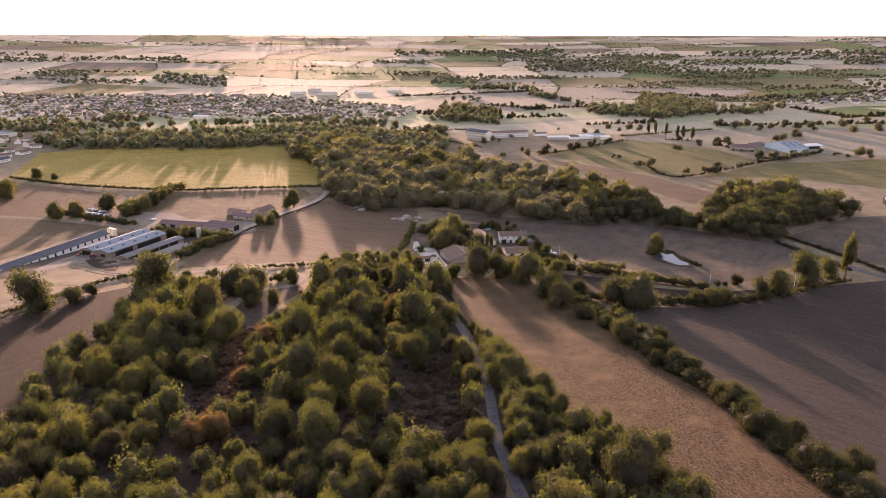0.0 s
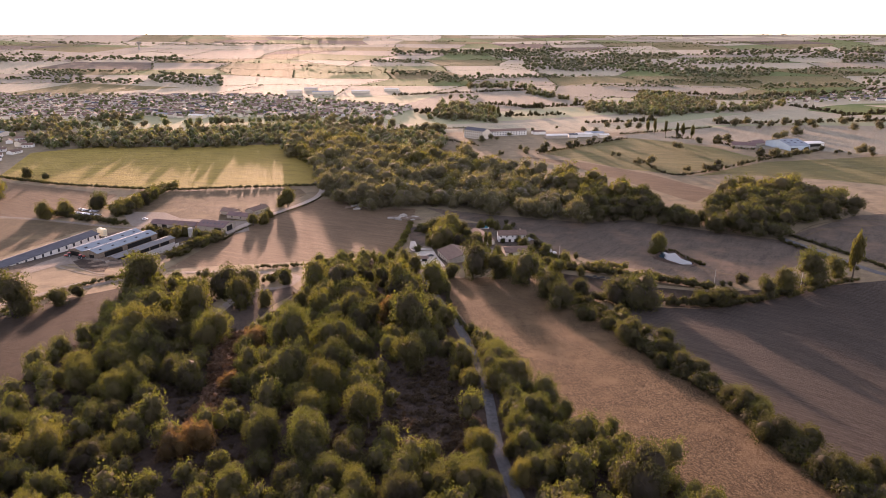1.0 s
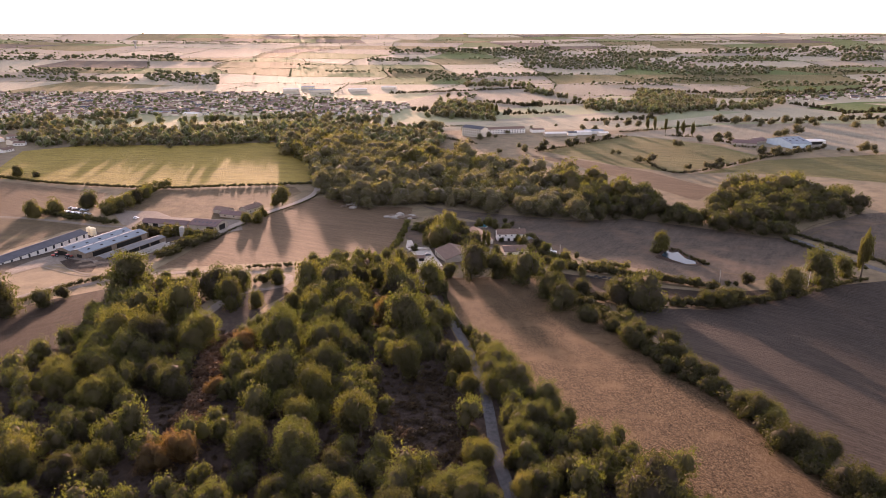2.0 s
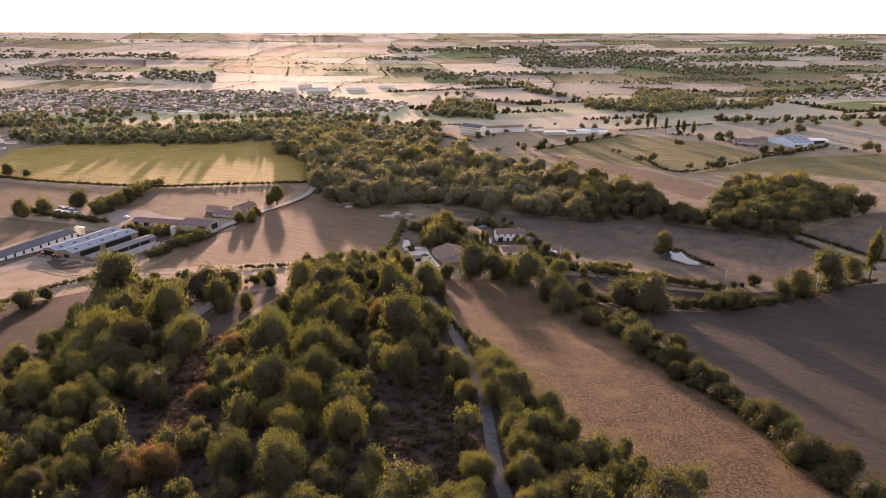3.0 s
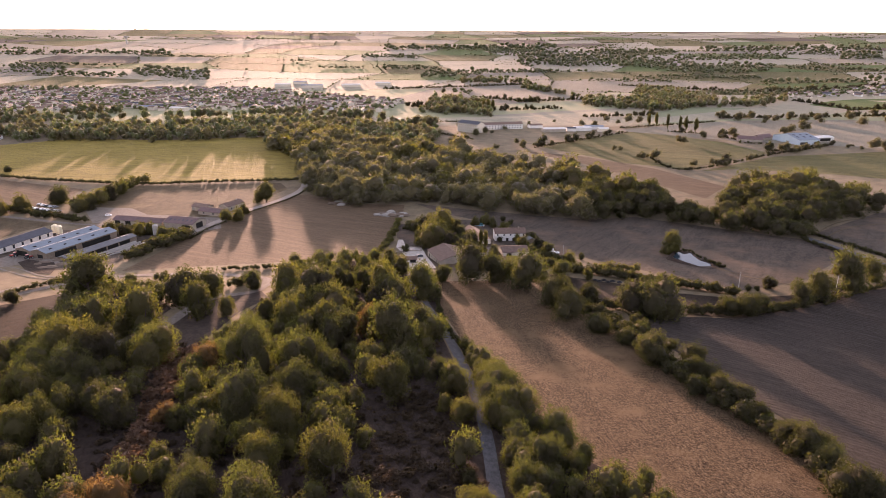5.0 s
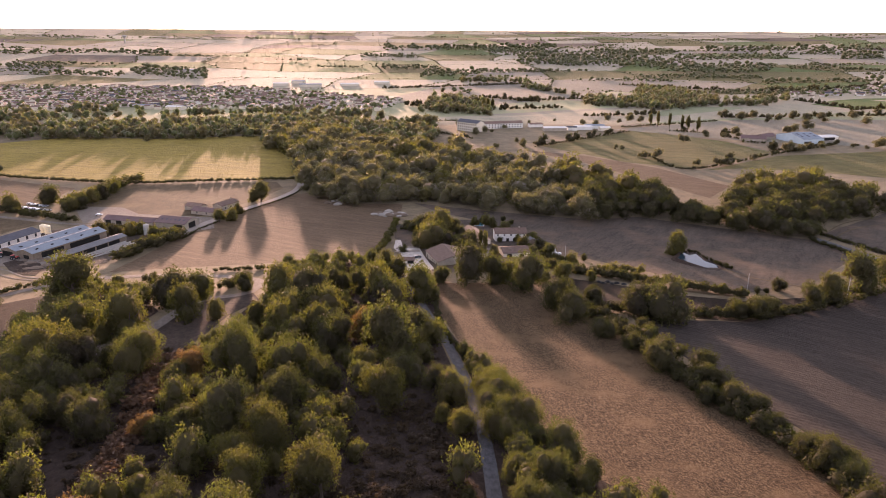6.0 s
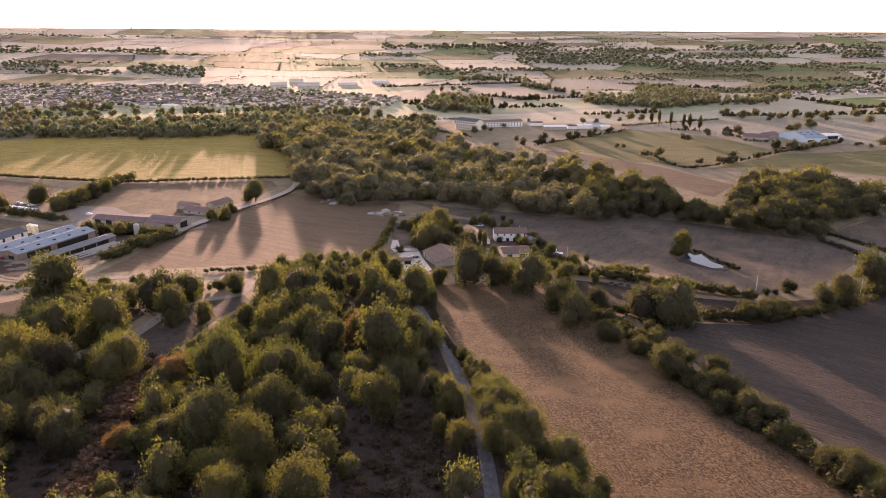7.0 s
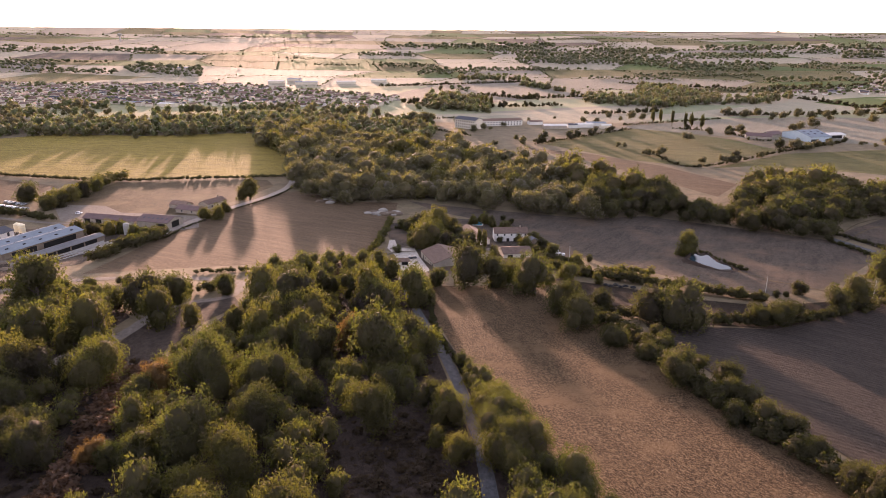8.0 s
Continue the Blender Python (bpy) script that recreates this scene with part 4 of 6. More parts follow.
TUFTS = [lifted(*crown_arrays(200 + k, 90, 0.19, lobes=8, tall=0.6, low=-0.1, bulk=1, body=0, core=0.4), 0.25) for k in range(5)]
WOOD_CROWNS = [lifted(*crown_arrays(300 + k, 620, 0.074, lobes=22, bulk=3, body=1, core=0.9, tall=0.9), 0.85) for k in range(6)]
FAR_CROWNS = [lifted(*crown_arrays(220 + k, 150, 0.125, lobes=14, bulk=3, body=0, core=0.9), 0.85) for k in range(6)]
YOUNG_CROWNS = [lifted(*crown_arrays(310 + k, 1250, 0.054, lobes=40, body=0, tall=1.3), 0.9) for k in range(5)]
MIDDLE_CROWNS = [lifted(*crown_arrays(280 + k, 1500, 0.055, lobes=34, bulk=4), 0.85) for k in range(6)]
SCRUB_SHAPES = [lifted(*crown_arrays(290 + k, 330, 0.1, lobes=16, tall=0.45, low=-0.1, bulk=3, body=0, core=0.5), 0.2) for k in range(5)]
DOTS = [lifted(*crown_arrays(240 + k, 0, 0.1, lobes=0, bulk=1, body=0, tall=0.75), 0.5) for k in range(5)]

rng = random.Random(11)
known = WOOD_WEST + WOOD_SOUTHWEST + WOOD_BRIGHT + WOOD_RUST + WOOD_CENTRE + WOOD_SOUTH + WOOD_NORTH + LANE_HEDGE
clearings = [(3, 200, 8.0), (5, 178, 6.0), (-8, 205, 5.0), (-70, 195, 7.0), (-73, 180, 6.0), (-66, 160, 5.0), (-90, 285, 14.0), (-78, 320, 14.0), (-80, 350, 10.0), (-80, 203, 7), (-83, 196, 6), (-93, 207, 5), (-5, 214, 7), (2, 190, 6), (-3, 176, 6), (-8, 190, 5), (-81, 304, 12), (-84, 285, 9), (-77, 321, 9), (-98, 259, 5), (-24, 300, 5.0), (-24, 320, 4.0)]
lane_line = [(p.x, p.y, 3.4) for p in smooth_line(LANE, 6)] + [(p.x, p.y, 4.5) for p in smooth_line(GRAVEL_TRACK, 6)]
filler = [(x, y, rng.uniform(3.0, 5.0)) for x, y in spread_in(NEAR_WOOD, 8.5, rng, known + clearings + lane_line, 0.78) if not inside(x, y, HEATH)]
filler.sort(key=lambda q: q[1])
for x, y, r in filler[:20]:
    plant(rng.choice(("oak", "oak", "oak", "oak", "light", "rust")), x, y, r, "young tree filling the wood between larger crowns", group="trees of the wood", rng=rng, tall=1.35)
side = [(x, y, rng.uniform(2.8, 4.6)) for x, y in spread_in(LANE_SIDE, 6.5, rng, LANE_HEDGE + lane_line, 0.62)]
for x, y, r in side[:6]:
    plant(rng.choice(("oak", "bush", "bush", "rust")), x, y, r, "scrubby young tree between lane and stubble", group="trees along the lane", rng=rng)

gathered("young_wood", filler[20:] + side[6:], YOUNG_CROWNS, M["oak"], "thicket of young trees in the wood", "thicket", rng)

sheet("ground_cover_1", NEAR_WOOD, M["bracken"], 0.08, "dark bracken and leaf litter under the wood", "ground")
sheet("ground_cover_2", LANE_SIDE, M["bracken"], 0.09, "dark scrubby verge beside the lane", "ground")
low = [(x, y, rng.choice((0.7, 1.0, 1.5, 2.2)) * rng.uniform(0.8, 1.2)) for x, y in spread_in(NEAR_WOOD, 3.9, rng, lane_line, 0.9)] + [(x, y, rng.uniform(0.6, 1.4)) for x, y in spread_in(LANE_SIDE, 3.1, rng, lane_line, 0.9)]
scrub = [(x, y, rng.choice((0.8, 1.1, 1.6, 2.4, 3.0)) * rng.uniform(0.8, 1.2)) for x, y in spread_in([(-14, 150), (14, 150), (15, 225), (-4, 230), (-12, 200)], 3.4, rng, lane_line, 0.9)]
rng.shuffle(low)
low += [(x, y, rng.choice((1.4, 1.8, 2.3, 3.0)) * rng.uniform(0.8, 1.2)) for x, y in spread_in(HEATH, 1.8, rng)]
heath = [q for q in low if inside(q[0], q[1], HEATH)]
low = [q for q in low if not inside(q[0], q[1], HEATH)]
gathered("heather", heath, TUFTS, M["heather"], "rust-brown bracken slope between the trees", "bracken", rng)
gathered("bracken", low[::2], TUFTS, M["scrub_leaf"], "rust-brown bracken between the trees", "bracken", rng)
gathered("scrub", scrub, SCRUB_SHAPES, M["scrub_leaf"], "dark tangled scrub beside the lane", "scrub", rng)
gathered("bramble", low[1::2], TUFTS, M["scrub_leaf"], "dark green brambles between the trees", "bramble", rng)

# the broad wood across the valley: the trees of its near edge one by one, the rest together
edge_trees, deep = [], []
for outline, gap in ((MIDDLE_WOOD, 12.0), (EAST_GROVE, 11.0)):
    for x, y in spread_in(outline, gap, rng):
        front = y < 560 or (x < -60 and y < 640)
        (edge_trees if front and edge_distance(x, y, outline) < 32 else deep).append((x, y, rng.uniform(6.0, 11.4)))
# west of x = 110 leaves are paled for haze, the east keeps plain oak
gathered("wood_edge", [q for q in edge_trees if q[0] < 110], MIDDLE_CROWNS, M["hazed_leaf"], "tall leafy trees at the edge of the broad wood", "wood", rng)
gathered("wood_edge", [q for q in edge_trees if q[0] >= 110], MIDDLE_CROWNS, M["oak"], "tall dark oaks at the edge of the broad wood", "wood", rng)
rng.shuffle(deep)
for k, mat in enumerate(("hazed_leaf", "hazed_leaf", "hazed_leaf", "light_leaf", "hazed_leaf")):
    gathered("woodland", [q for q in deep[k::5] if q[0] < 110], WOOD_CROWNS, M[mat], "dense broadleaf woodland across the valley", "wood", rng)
gathered("woodland", [q for q in deep if q[0] >= 110], WOOD_CROWNS, M["oak"], "dark oak woodland at the eastern end of the broad wood", "wood", rng)
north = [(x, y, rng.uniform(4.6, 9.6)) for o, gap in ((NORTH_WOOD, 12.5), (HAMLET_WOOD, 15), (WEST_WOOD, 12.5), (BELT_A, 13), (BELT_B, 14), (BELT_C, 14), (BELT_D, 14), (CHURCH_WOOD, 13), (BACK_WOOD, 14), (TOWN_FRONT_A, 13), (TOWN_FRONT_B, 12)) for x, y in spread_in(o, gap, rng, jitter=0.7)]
for k, mat in enumerate(("hazed_leaf", "far_wood")):
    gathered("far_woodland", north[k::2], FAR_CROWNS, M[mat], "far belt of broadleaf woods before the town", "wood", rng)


def along(line, gap, rng, wide):
    p = smooth_line(line, gap)
    return [(q.x + rng.uniform(-wide, wide), q.y + rng.uniform(-wide, wide)) for q in p]


HEDGE_BITS = [lifted(*crown_arrays(260 + k, 220, 0.11, lobes=12, tall=0.8, low=-0.2, bulk=2, body=0), 0.5) for k in range(5)]


def hedge(line, height, label, mat="hedge_leaf", gap=1.7, wide=0.5):
    rows = [(x, y, height / 1.3 * rng.uniform(0.75, 1.2)) for x, y in along(line, gap, rng, wide)]
    ob = gathered("hedge", rows, HEDGE_BITS, M[mat], label, "hedge", rng)
    del ob["kind"]
    return ob


hedge(FIELD_HEDGE_LINE, 4.6, "bushy overgrown hedge between stubble and ploughed field", gap=1.2, wide=2.0)
hedge(MEADOW_HEDGE, 4.2, "low dark hedge along the ploughed field", gap=1.1, wide=1.2)
hedge(ROAD_HEDGE, 2.6, "low clipped hedge beside the road junction")
hedge(TRACK_HEDGE, 4.6, "long low hedge along the farm track", gap=1.1, wide=1.0)
hedge(TRACK_SHRUBS, 5.0, "yellowing shrubs beside the farm track", "light_leaf", gap=2.0, wide=1.2)
hedge(EAST_HEDGE_A, 2.8, "dark clipped hedge beside the road")
hedge(EAST_HEDGE_B, 2.6, "dark clipped hedge beside the road")
hedge(BARN_HEDGE, 7.0, "tall dense hedge beside the cattle barn", gap=2.4, wide=0.8)
hedge(WEST_HEDGE, 2.6, "low hedge along the gravel track")
hedge(SHED_HEDGE, 5.5, "thick hedge beside the farm yard", gap=2.6, wide=1.2)
hedge(YARD_TREES_HEDGE, 8.0, "tall overgrown hedge behind the parked machines", "light_leaf", gap=2.6, wide=2.2)
hedge(DRIVE_HEDGE, 4.6, "broad dark hedge beside the parked trailers", gap=1.8, wide=1.4)
hedge(HOUSE_SHRUBS, 3.4, "dark shrubs beside the white house", gap=1.8, wide=1.6)
hedge(MAIZE_HEDGE, 3.0, "thin field hedge below the maize")
hedge(CLUMP_HEDGE, 4.2, "dense scrub under the roadside trees", gap=2.2, wide=2.2)
hedge(HILL_HEDGE, 2.4, "low scrubby hedge at the top of the straw field")
hedge(GARDEN_HEDGE_A, 4.0, "rounded garden hedge beside the gravel yard", "light_leaf", gap=2.4, wide=0.7)
hedge(GARDEN_HEDGE_B, 2.6, "square clipped hedge in the garden")
hedge(LANE_HEDGE_LINE, 1.8, "scrubby verge hedge along the lane", gap=1.6)
hedge(ROAD_VERGE, 1.3, "low weedy verge along the farm road", gap=1.4)
hedge(RED_SHED_HEDGE, 4.0, "row of round shrubs before the red sheds", gap=3.0, wide=0.8)

# hedgerows and lone trees over the far country
rows = []
for line in FAR_HEDGES:
    near = max(q[1] for q in line) < 1070
    rows += [(x, y, (rng.uniform(1.2, 2.4) if near else rng.uniform(2.4, 4.0)) if rng.random() < (0.92 if near else 0.74) else rng.uniform(4.0, 7.0)) for x, y in along(line, 3.4 if near else 4.6, rng, 1.2 if near else 2.2)]
gathered("field_tree", [(x, y, min(r, 9.5) * 0.95) for x, y, r in VALLEY_TREES + MEADOW_TREES + SCHOOL_TREES], MIDDLE_CROWNS, M["hazed_leaf"], "scattered field trees across the valley", "trees", rng)
gathered("hedgerow", rows, FAR_CROWNS, M["oak"], "far hedgerows with trees between the fields", "hedgerow", rng)
rows = []
cells = {}
for i in range(-14, 15):
    for j in range(4, 19):
        cells[i, j] = (i * 260 + rng.uniform(-80, 80) + 60 * math.sin(j), j * 260 + rng.uniform(-80, 80))
for (i, j), (x, y) in cells.items():
    for nb in ((i + 1, j), (i, j + 1)):
        if nb in cells and rng.random() < 0.8 and y > 1450:
            x2, y2 = cells[nb]
            dense, step = rng.uniform(0.75, 1.0), 4.2 if y < 2600 else 6.0
            n = int(math.hypot(x2 - x, y2 - y) / step)
            for k in range(n):
                t = k / n
                qx, qy = x + (x2 - x) * t + rng.uniform(-2, 2), y + (y2 - y) * t + rng.uniform(-2, 2)
                if rng.random() < dense * (0.7 if x < 0.1 * y else 1.0) and abs(qx) < 0.75 * qy + 100 and math.hypot(qx, qy) < 4780 and not inside(qx, qy, TOWN):
                    rows.append((qx, qy, rng.uniform(1.7, 3.0) if rng.random() < 0.9 else rng.uniform(3.6, 6.0)))

# the parcels between those hedgerows
V, F, kinds = [], [], []
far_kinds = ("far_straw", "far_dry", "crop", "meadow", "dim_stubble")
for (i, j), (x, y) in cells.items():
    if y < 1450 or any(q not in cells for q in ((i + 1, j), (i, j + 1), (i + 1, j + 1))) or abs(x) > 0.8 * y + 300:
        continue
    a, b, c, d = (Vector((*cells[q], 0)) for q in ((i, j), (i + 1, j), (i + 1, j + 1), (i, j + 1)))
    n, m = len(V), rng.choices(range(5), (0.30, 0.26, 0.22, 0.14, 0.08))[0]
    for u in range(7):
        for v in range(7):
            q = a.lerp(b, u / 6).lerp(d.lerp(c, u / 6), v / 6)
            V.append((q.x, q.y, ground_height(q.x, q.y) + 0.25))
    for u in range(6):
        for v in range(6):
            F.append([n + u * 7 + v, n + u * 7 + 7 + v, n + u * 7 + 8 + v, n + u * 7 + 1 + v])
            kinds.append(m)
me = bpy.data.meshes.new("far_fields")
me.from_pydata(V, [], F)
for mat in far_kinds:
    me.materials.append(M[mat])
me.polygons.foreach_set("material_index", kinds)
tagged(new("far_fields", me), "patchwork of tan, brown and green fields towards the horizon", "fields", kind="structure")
for k in range(70):
    cy = rng.uniform(1500, 4600)
    cx = rng.uniform(-0.75, 0.8) * cy
    if cx < 0.1 * cy and rng.random() < 0.7:
        continue
    w, d = rng.uniform(50, 190), rng.uniform(8, 30)
    if inside(cx, cy, [(-1050, 1150), (-1050, 1750), (-50, 1750), (-50, 1150)]):
        continue
    for _ in range(int(w * d / 45)):
        qx, qy = cx + rng.gauss(0, 0.6) * w, cy + rng.gauss(0, 0.6) * d
        if math.hypot(qx, qy) < 4780:
            rows.append((qx, qy, rng.uniform(4, 7)))
for outline, gap in FAR_COPSES_A + FAR_COPSES_B + FAR_COPSES_C + FAR_COPSES_D:
    rows += [(x, y, gap * rng.uniform(0.24, 0.46)) for x, y in spread_in(outline, gap * 0.8, rng, jitter=0.8)]
for k in range(30):
    cy = rng.uniform(2700, 4700)
    cx = rng.uniform(-0.7, 0.75) * cy
    w, d = rng.uniform(150, 420), rng.uniform(12, 40)
    for _ in range(int(w * d / 110)):
        qx, qy = cx + rng.gauss(0, 0.6) * w, cy + rng.gauss(0, 0.6) * d
        if math.hypot(qx, qy) < 4780:
            rows.append((qx, qy, rng.uniform(5, 9)))
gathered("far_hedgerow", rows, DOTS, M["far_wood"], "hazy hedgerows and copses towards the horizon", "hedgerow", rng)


# ---- buildings ----
M.update(
    white_wall=plain("white_render", (0.55, 0.51, 0.46), (0.72, 0.69, 0.64), 1.0, 0.85, 0.2, 0.01),
    cream_wall=plain("cream_render", (0.50, 0.43, 0.34), (0.66, 0.58, 0.47), 1.0, 0.85, 0.2, 0.01),
    stone_wall=plain("field_stone", (0.22, 0.18, 0.14), (0.42, 0.36, 0.29), 2.0, 0.9, 0.2, 0.05),
    tile_roof=plain("clay_tiles", (0.125, 0.08, 0.06), (0.27, 0.18, 0.135), 2.5, 0.85, 0.2, 0.08, vary=0.3),
    red_sheet=plain("red_fibre_sheet", (0.10, 0.062, 0.056), (0.18, 0.112, 0.10), 1.2, 0.75, 0.3, 0.03),
    grey_sheet=plain("grey_fibre_sheet", (0.060, 0.060, 0.068), (0.11, 0.11, 0.122), 1.2, 0.8, 0.1, 0.03),
    white_sheet=plain("white_steel_cladding", (0.34, 0.40, 0.44), (0.46, 0.53, 0.58), 0.8, 0.7, 0.15, 0.01),
    blue_sheet=plain("pale_steel_sheet", (0.168, 0.192, 0.216), (0.248, 0.28, 0.304), 0.8, 0.75, 0.1, 0.02),
    dark_sheet=plain("weathered_dark_sheet", (0.09, 0.09, 0.095), (0.17, 0.165, 0.16), 1.2, 0.75, 0.3, 0.03),
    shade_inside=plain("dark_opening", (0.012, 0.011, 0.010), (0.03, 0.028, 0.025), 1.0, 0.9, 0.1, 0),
    glass=plain("window_glass", (0.03, 0.035, 0.04), (0.05, 0.055, 0.06), 1.0, 0.08, 0.5, 0),
    wood=plain("grey_timber", (0.12, 0.09, 0.065), (0.26, 0.20, 0.15), 2.0, 0.85, 0.2, 0.02),
    concrete=plain("farm_concrete", (0.30, 0.28, 0.25), (0.45, 0.42, 0.38), 0.6, 0.85, 0.3, 0.02),
    tank=plain("cream_tank", (0.62, 0.55, 0.36), (0.75, 0.68, 0.48), 0.8, 0.5, 0.4, 0),
    steel=plain("galvanised_steel", (0.40, 0.41, 0.42), (0.55, 0.56, 0.57), 1.0, 0.4, 0.5, 0.01, metal=0.8),
    soil=plain("dark_soil", (0.09, 0.065, 0.045), (0.20, 0.15, 0.11), 1.5, 0.95, 0.1, 0.1),
    rubble=plain("pale_rubble", (0.20, 0.175, 0.145), (0.40, 0.36, 0.31), 1.5, 0.9, 0.2, 0.1, vary=0.3),
    pool_water=plain("pool_water", (0.08, 0.34, 0.42), (0.12, 0.42, 0.50), 0.6, 0.05, 0.5, 0.01),
    car_white=plain("white_car_paint", (0.68, 0.68, 0.68), (0.76, 0.76, 0.76), 0.5, 0.25, 0.5, 0),
    car_grey=plain("grey_car_paint", (0.28, 0.29, 0.30), (0.36, 0.37, 0.38), 0.5, 0.3, 0.5, 0),
    car_dark=plain("dark_car_paint", (0.05, 0.055, 0.06), (0.08, 0.085, 0.09), 0.5, 0.25, 0.5, 0),
    red_paint=plain("red_machine_paint", (0.32, 0.04, 0.03), (0.42, 0.07, 0.05), 1.0, 0.4, 0.4, 0),
    rubber=plain("tyre_rubber", (0.02, 0.02, 0.02), (0.04, 0.04, 0.04), 2.0, 0.9, 0.2, 0),
)


def box(bm, x0, y0, z0, x1, y1, z1, bevel=0.0):
    v = [bm.verts.new(p) for p in ((x0, y0, z0), (x1, y0, z0), (x1, y1, z0), (x0, y1, z0), (x0, y0, z1), (x1, y0, z1), (x1, y1, z1), (x0, y1, z1))]
    f = [bm.faces.new([v[k] for k in q]) for q in ((3, 2, 1, 0), (4, 5, 6, 7), (0, 1, 5, 4), (1, 2, 6, 5), (2, 3, 7, 6), (3, 0, 4, 7))]
    if bevel:
        bmesh.ops.bevel(bm, geom=list({e for q in f for e in q.edges}), offset=bevel, segments=1, affect="EDGES")


def box_part(name, material, parent, *size, label="", bevel=0.0):
    bm = bmesh.new()
    box(bm, *size, bevel=bevel)
    return part(name, bm, material, parent, label)


def site(name, x, y, turn, label, category, group=""):
    """A thing that stands on the ground; turn: degrees of its long side from east."""
    return thing(name, pose(x, y, ground_height(x, y), 0, 0, turn), label, category, group)


def gable_walls(L, W, eave, ridge, t=0.3, base=-2.5):
    """Four walls with pointed ends, as a closed shell of real thickness."""
    bm = bmesh.new()
    for s in (-1, 1):
        box(bm, -L / 2, s * W / 2 - (t if s > 0 else 0), base, L / 2, s * W / 2 + (t if s < 0 else 0), eave)
        x0, x1 = (L / 2 - t, L / 2) if s > 0 else (-L / 2, -L / 2 + t)
        ring = [(-W / 2 + t, base), (W / 2 - t, base), (W / 2 - t, eave), (0, ridge - 0.15), (-W / 2 + t, eave)]
        a, b = [bm.verts.new((x0, p, q)) for p, q in ring], [bm.verts.new((x1, p, q)) for p, q in ring]
        bm.faces.new(a[::-1])
        bm.faces.new(b)
        for k in range(5):
            bm.faces.new((a[k], a[(k + 1) % 5], b[(k + 1) % 5], b[k]))
    bmesh.ops.recalc_face_normals(bm, faces=bm.faces[:])
    return bm


def roof_slope(L, W, eave, ridge, side, over=0.4, t=0.18):
    """One slope of a gabled roof, a slab with eaves."""
    bm = bmesh.new()
    k = (ridge - eave) / (W / 2)
    yo = W / 2 + over
    pts = [(0.01, ridge + 0.02), (yo, eave - k * over + 0.02), (yo, eave - k * over + t), (0.01, ridge + t)]
    rows = []
    for x in (-L / 2 - over, L / 2 + over):
        rows.append([bm.verts.new((x, side * p, q)) for p, q in pts])
    bm.faces.new(rows[0])
    bm.faces.new(rows[1][::-1])
    for j in range(4):
        bm.faces.new((rows[0][j], rows[1][j], rows[1][(j + 1) % 4], rows[0][(j + 1) % 4]))
    bmesh.ops.recalc_face_normals(bm, faces=bm.faces[:])
    return bm


def gabled(name, x, y, turn, L, W, eave, ridge, wall, roof, label, category="house", group="", chimney=False, windows=(), doors=(), ends=()):
    """A gabled building; windows and doors: (side, along, bottom, width, height), ends: the same on the gable ends."""
    ob = site(name, x, y, turn, label, category, group)
    part("wall", gable_walls(L, W, eave, ridge), M[wall], ob)
    for s in (-1, 1):
        part("roof_slope", roof_slope(L, W, eave, ridge, s), M[roof], ob)
    bm = bmesh.new()
    box(bm, -L / 2 - 0.42, -0.18, ridge + 0.12, L / 2 + 0.42, 0.18, ridge + 0.26, 0.05)
    part("ridge_cap", bm, M[roof], ob)
    if chimney:
        cap = box_part("chimney", M["stone_wall"], ob, L * 0.3 - 0.35, -0.4, ridge - 0.6, L * 0.3 + 0.35, 0.4, ridge + 1.0)
        box_part("chimney_pot", M["tile_roof"], cap, L * 0.3 - 0.15, -0.15, ridge + 1.0, L * 0.3 + 0.15, 0.15, ridge + 1.35)
    # doorways and open bays are flat near-black panels, inner shade put into colour
    for kind, mat, rows in (("window", "glass", windows), ("door", "shade_inside", doors)):
        for s, a, z, w, h in rows:
            y0 = s * W / 2
            f = box_part(kind, M["wood"], ob, a - w / 2 - 0.08, y0 - 0.05, z, a + w / 2 + 0.08, y0 + 0.05, z + h + 0.08)
            box_part("pane" if kind == "window" else "panel", M[mat], f, a - w / 2, y0 - 0.07, z + 0.05, a + w / 2, y0 + 0.07, z + h)
    for s, a, z, w, h in ends:
        x0 = s * L / 2
        f = box_part("door", M["wood"], ob, x0 - 0.05, a - w / 2 - 0.1, z, x0 + 0.05, a + w / 2 + 0.1, z + h + 0.1)
        box_part("panel", M["shade_inside"], f, x0 - 0.07, a - w / 2, z, x0 + 0.07, a + w / 2, z + h)
    return ob


# the cattle farm: long side of its sheds runs away from the lane
FARM_TURN = 67.0
barn = gabled("cattle_barn", -219.8, 437.8, FARM_TURN, 48, 12.4, 5.2, 6.8, "wood", "blue_sheet", "wide cattle barn with pale steel roof and open gable", "barn", ends=[(-1, 1, 0.2, 8, 4.3)], doors=[(1, -18, 0.3, 6, 3.2), (1, 5, 0.3, 6, 3.2)])
barn_b = gabled("cattle_barn", -208.3, 432.9, FARM_TURN, 48, 12.4, 5.2, 6.8, "wood", "blue_sheet", "second span of the cattle barn under pale steel sheets", "barn", ends=[(-1, -1, 0.2, 4, 3.6)], doors=[(-1, -12, 1.4, 14, 3.0), (-1, 9, 1.4, 20, 3.0)])
for ob in (barn, barn_b):
    for s in (-1, 1):
        for k in range(5):
            bm = bmesh.new()
            box(bm, -19 + k * 9.5 - 0.9, -0.6, 0, -19 + k * 9.5 + 0.9, 0.6, 0.06)
            bmesh.ops.transform(bm, matrix=Matrix.Translation((0, s * 3.3, 6.14)) @ Matrix.Rotation(-s * math.atan2(1.6, 6.2), 4, "X"), verts=bm.verts)
            part("roof_light", bm, M["shade_inside"], ob, "small dark roof light")
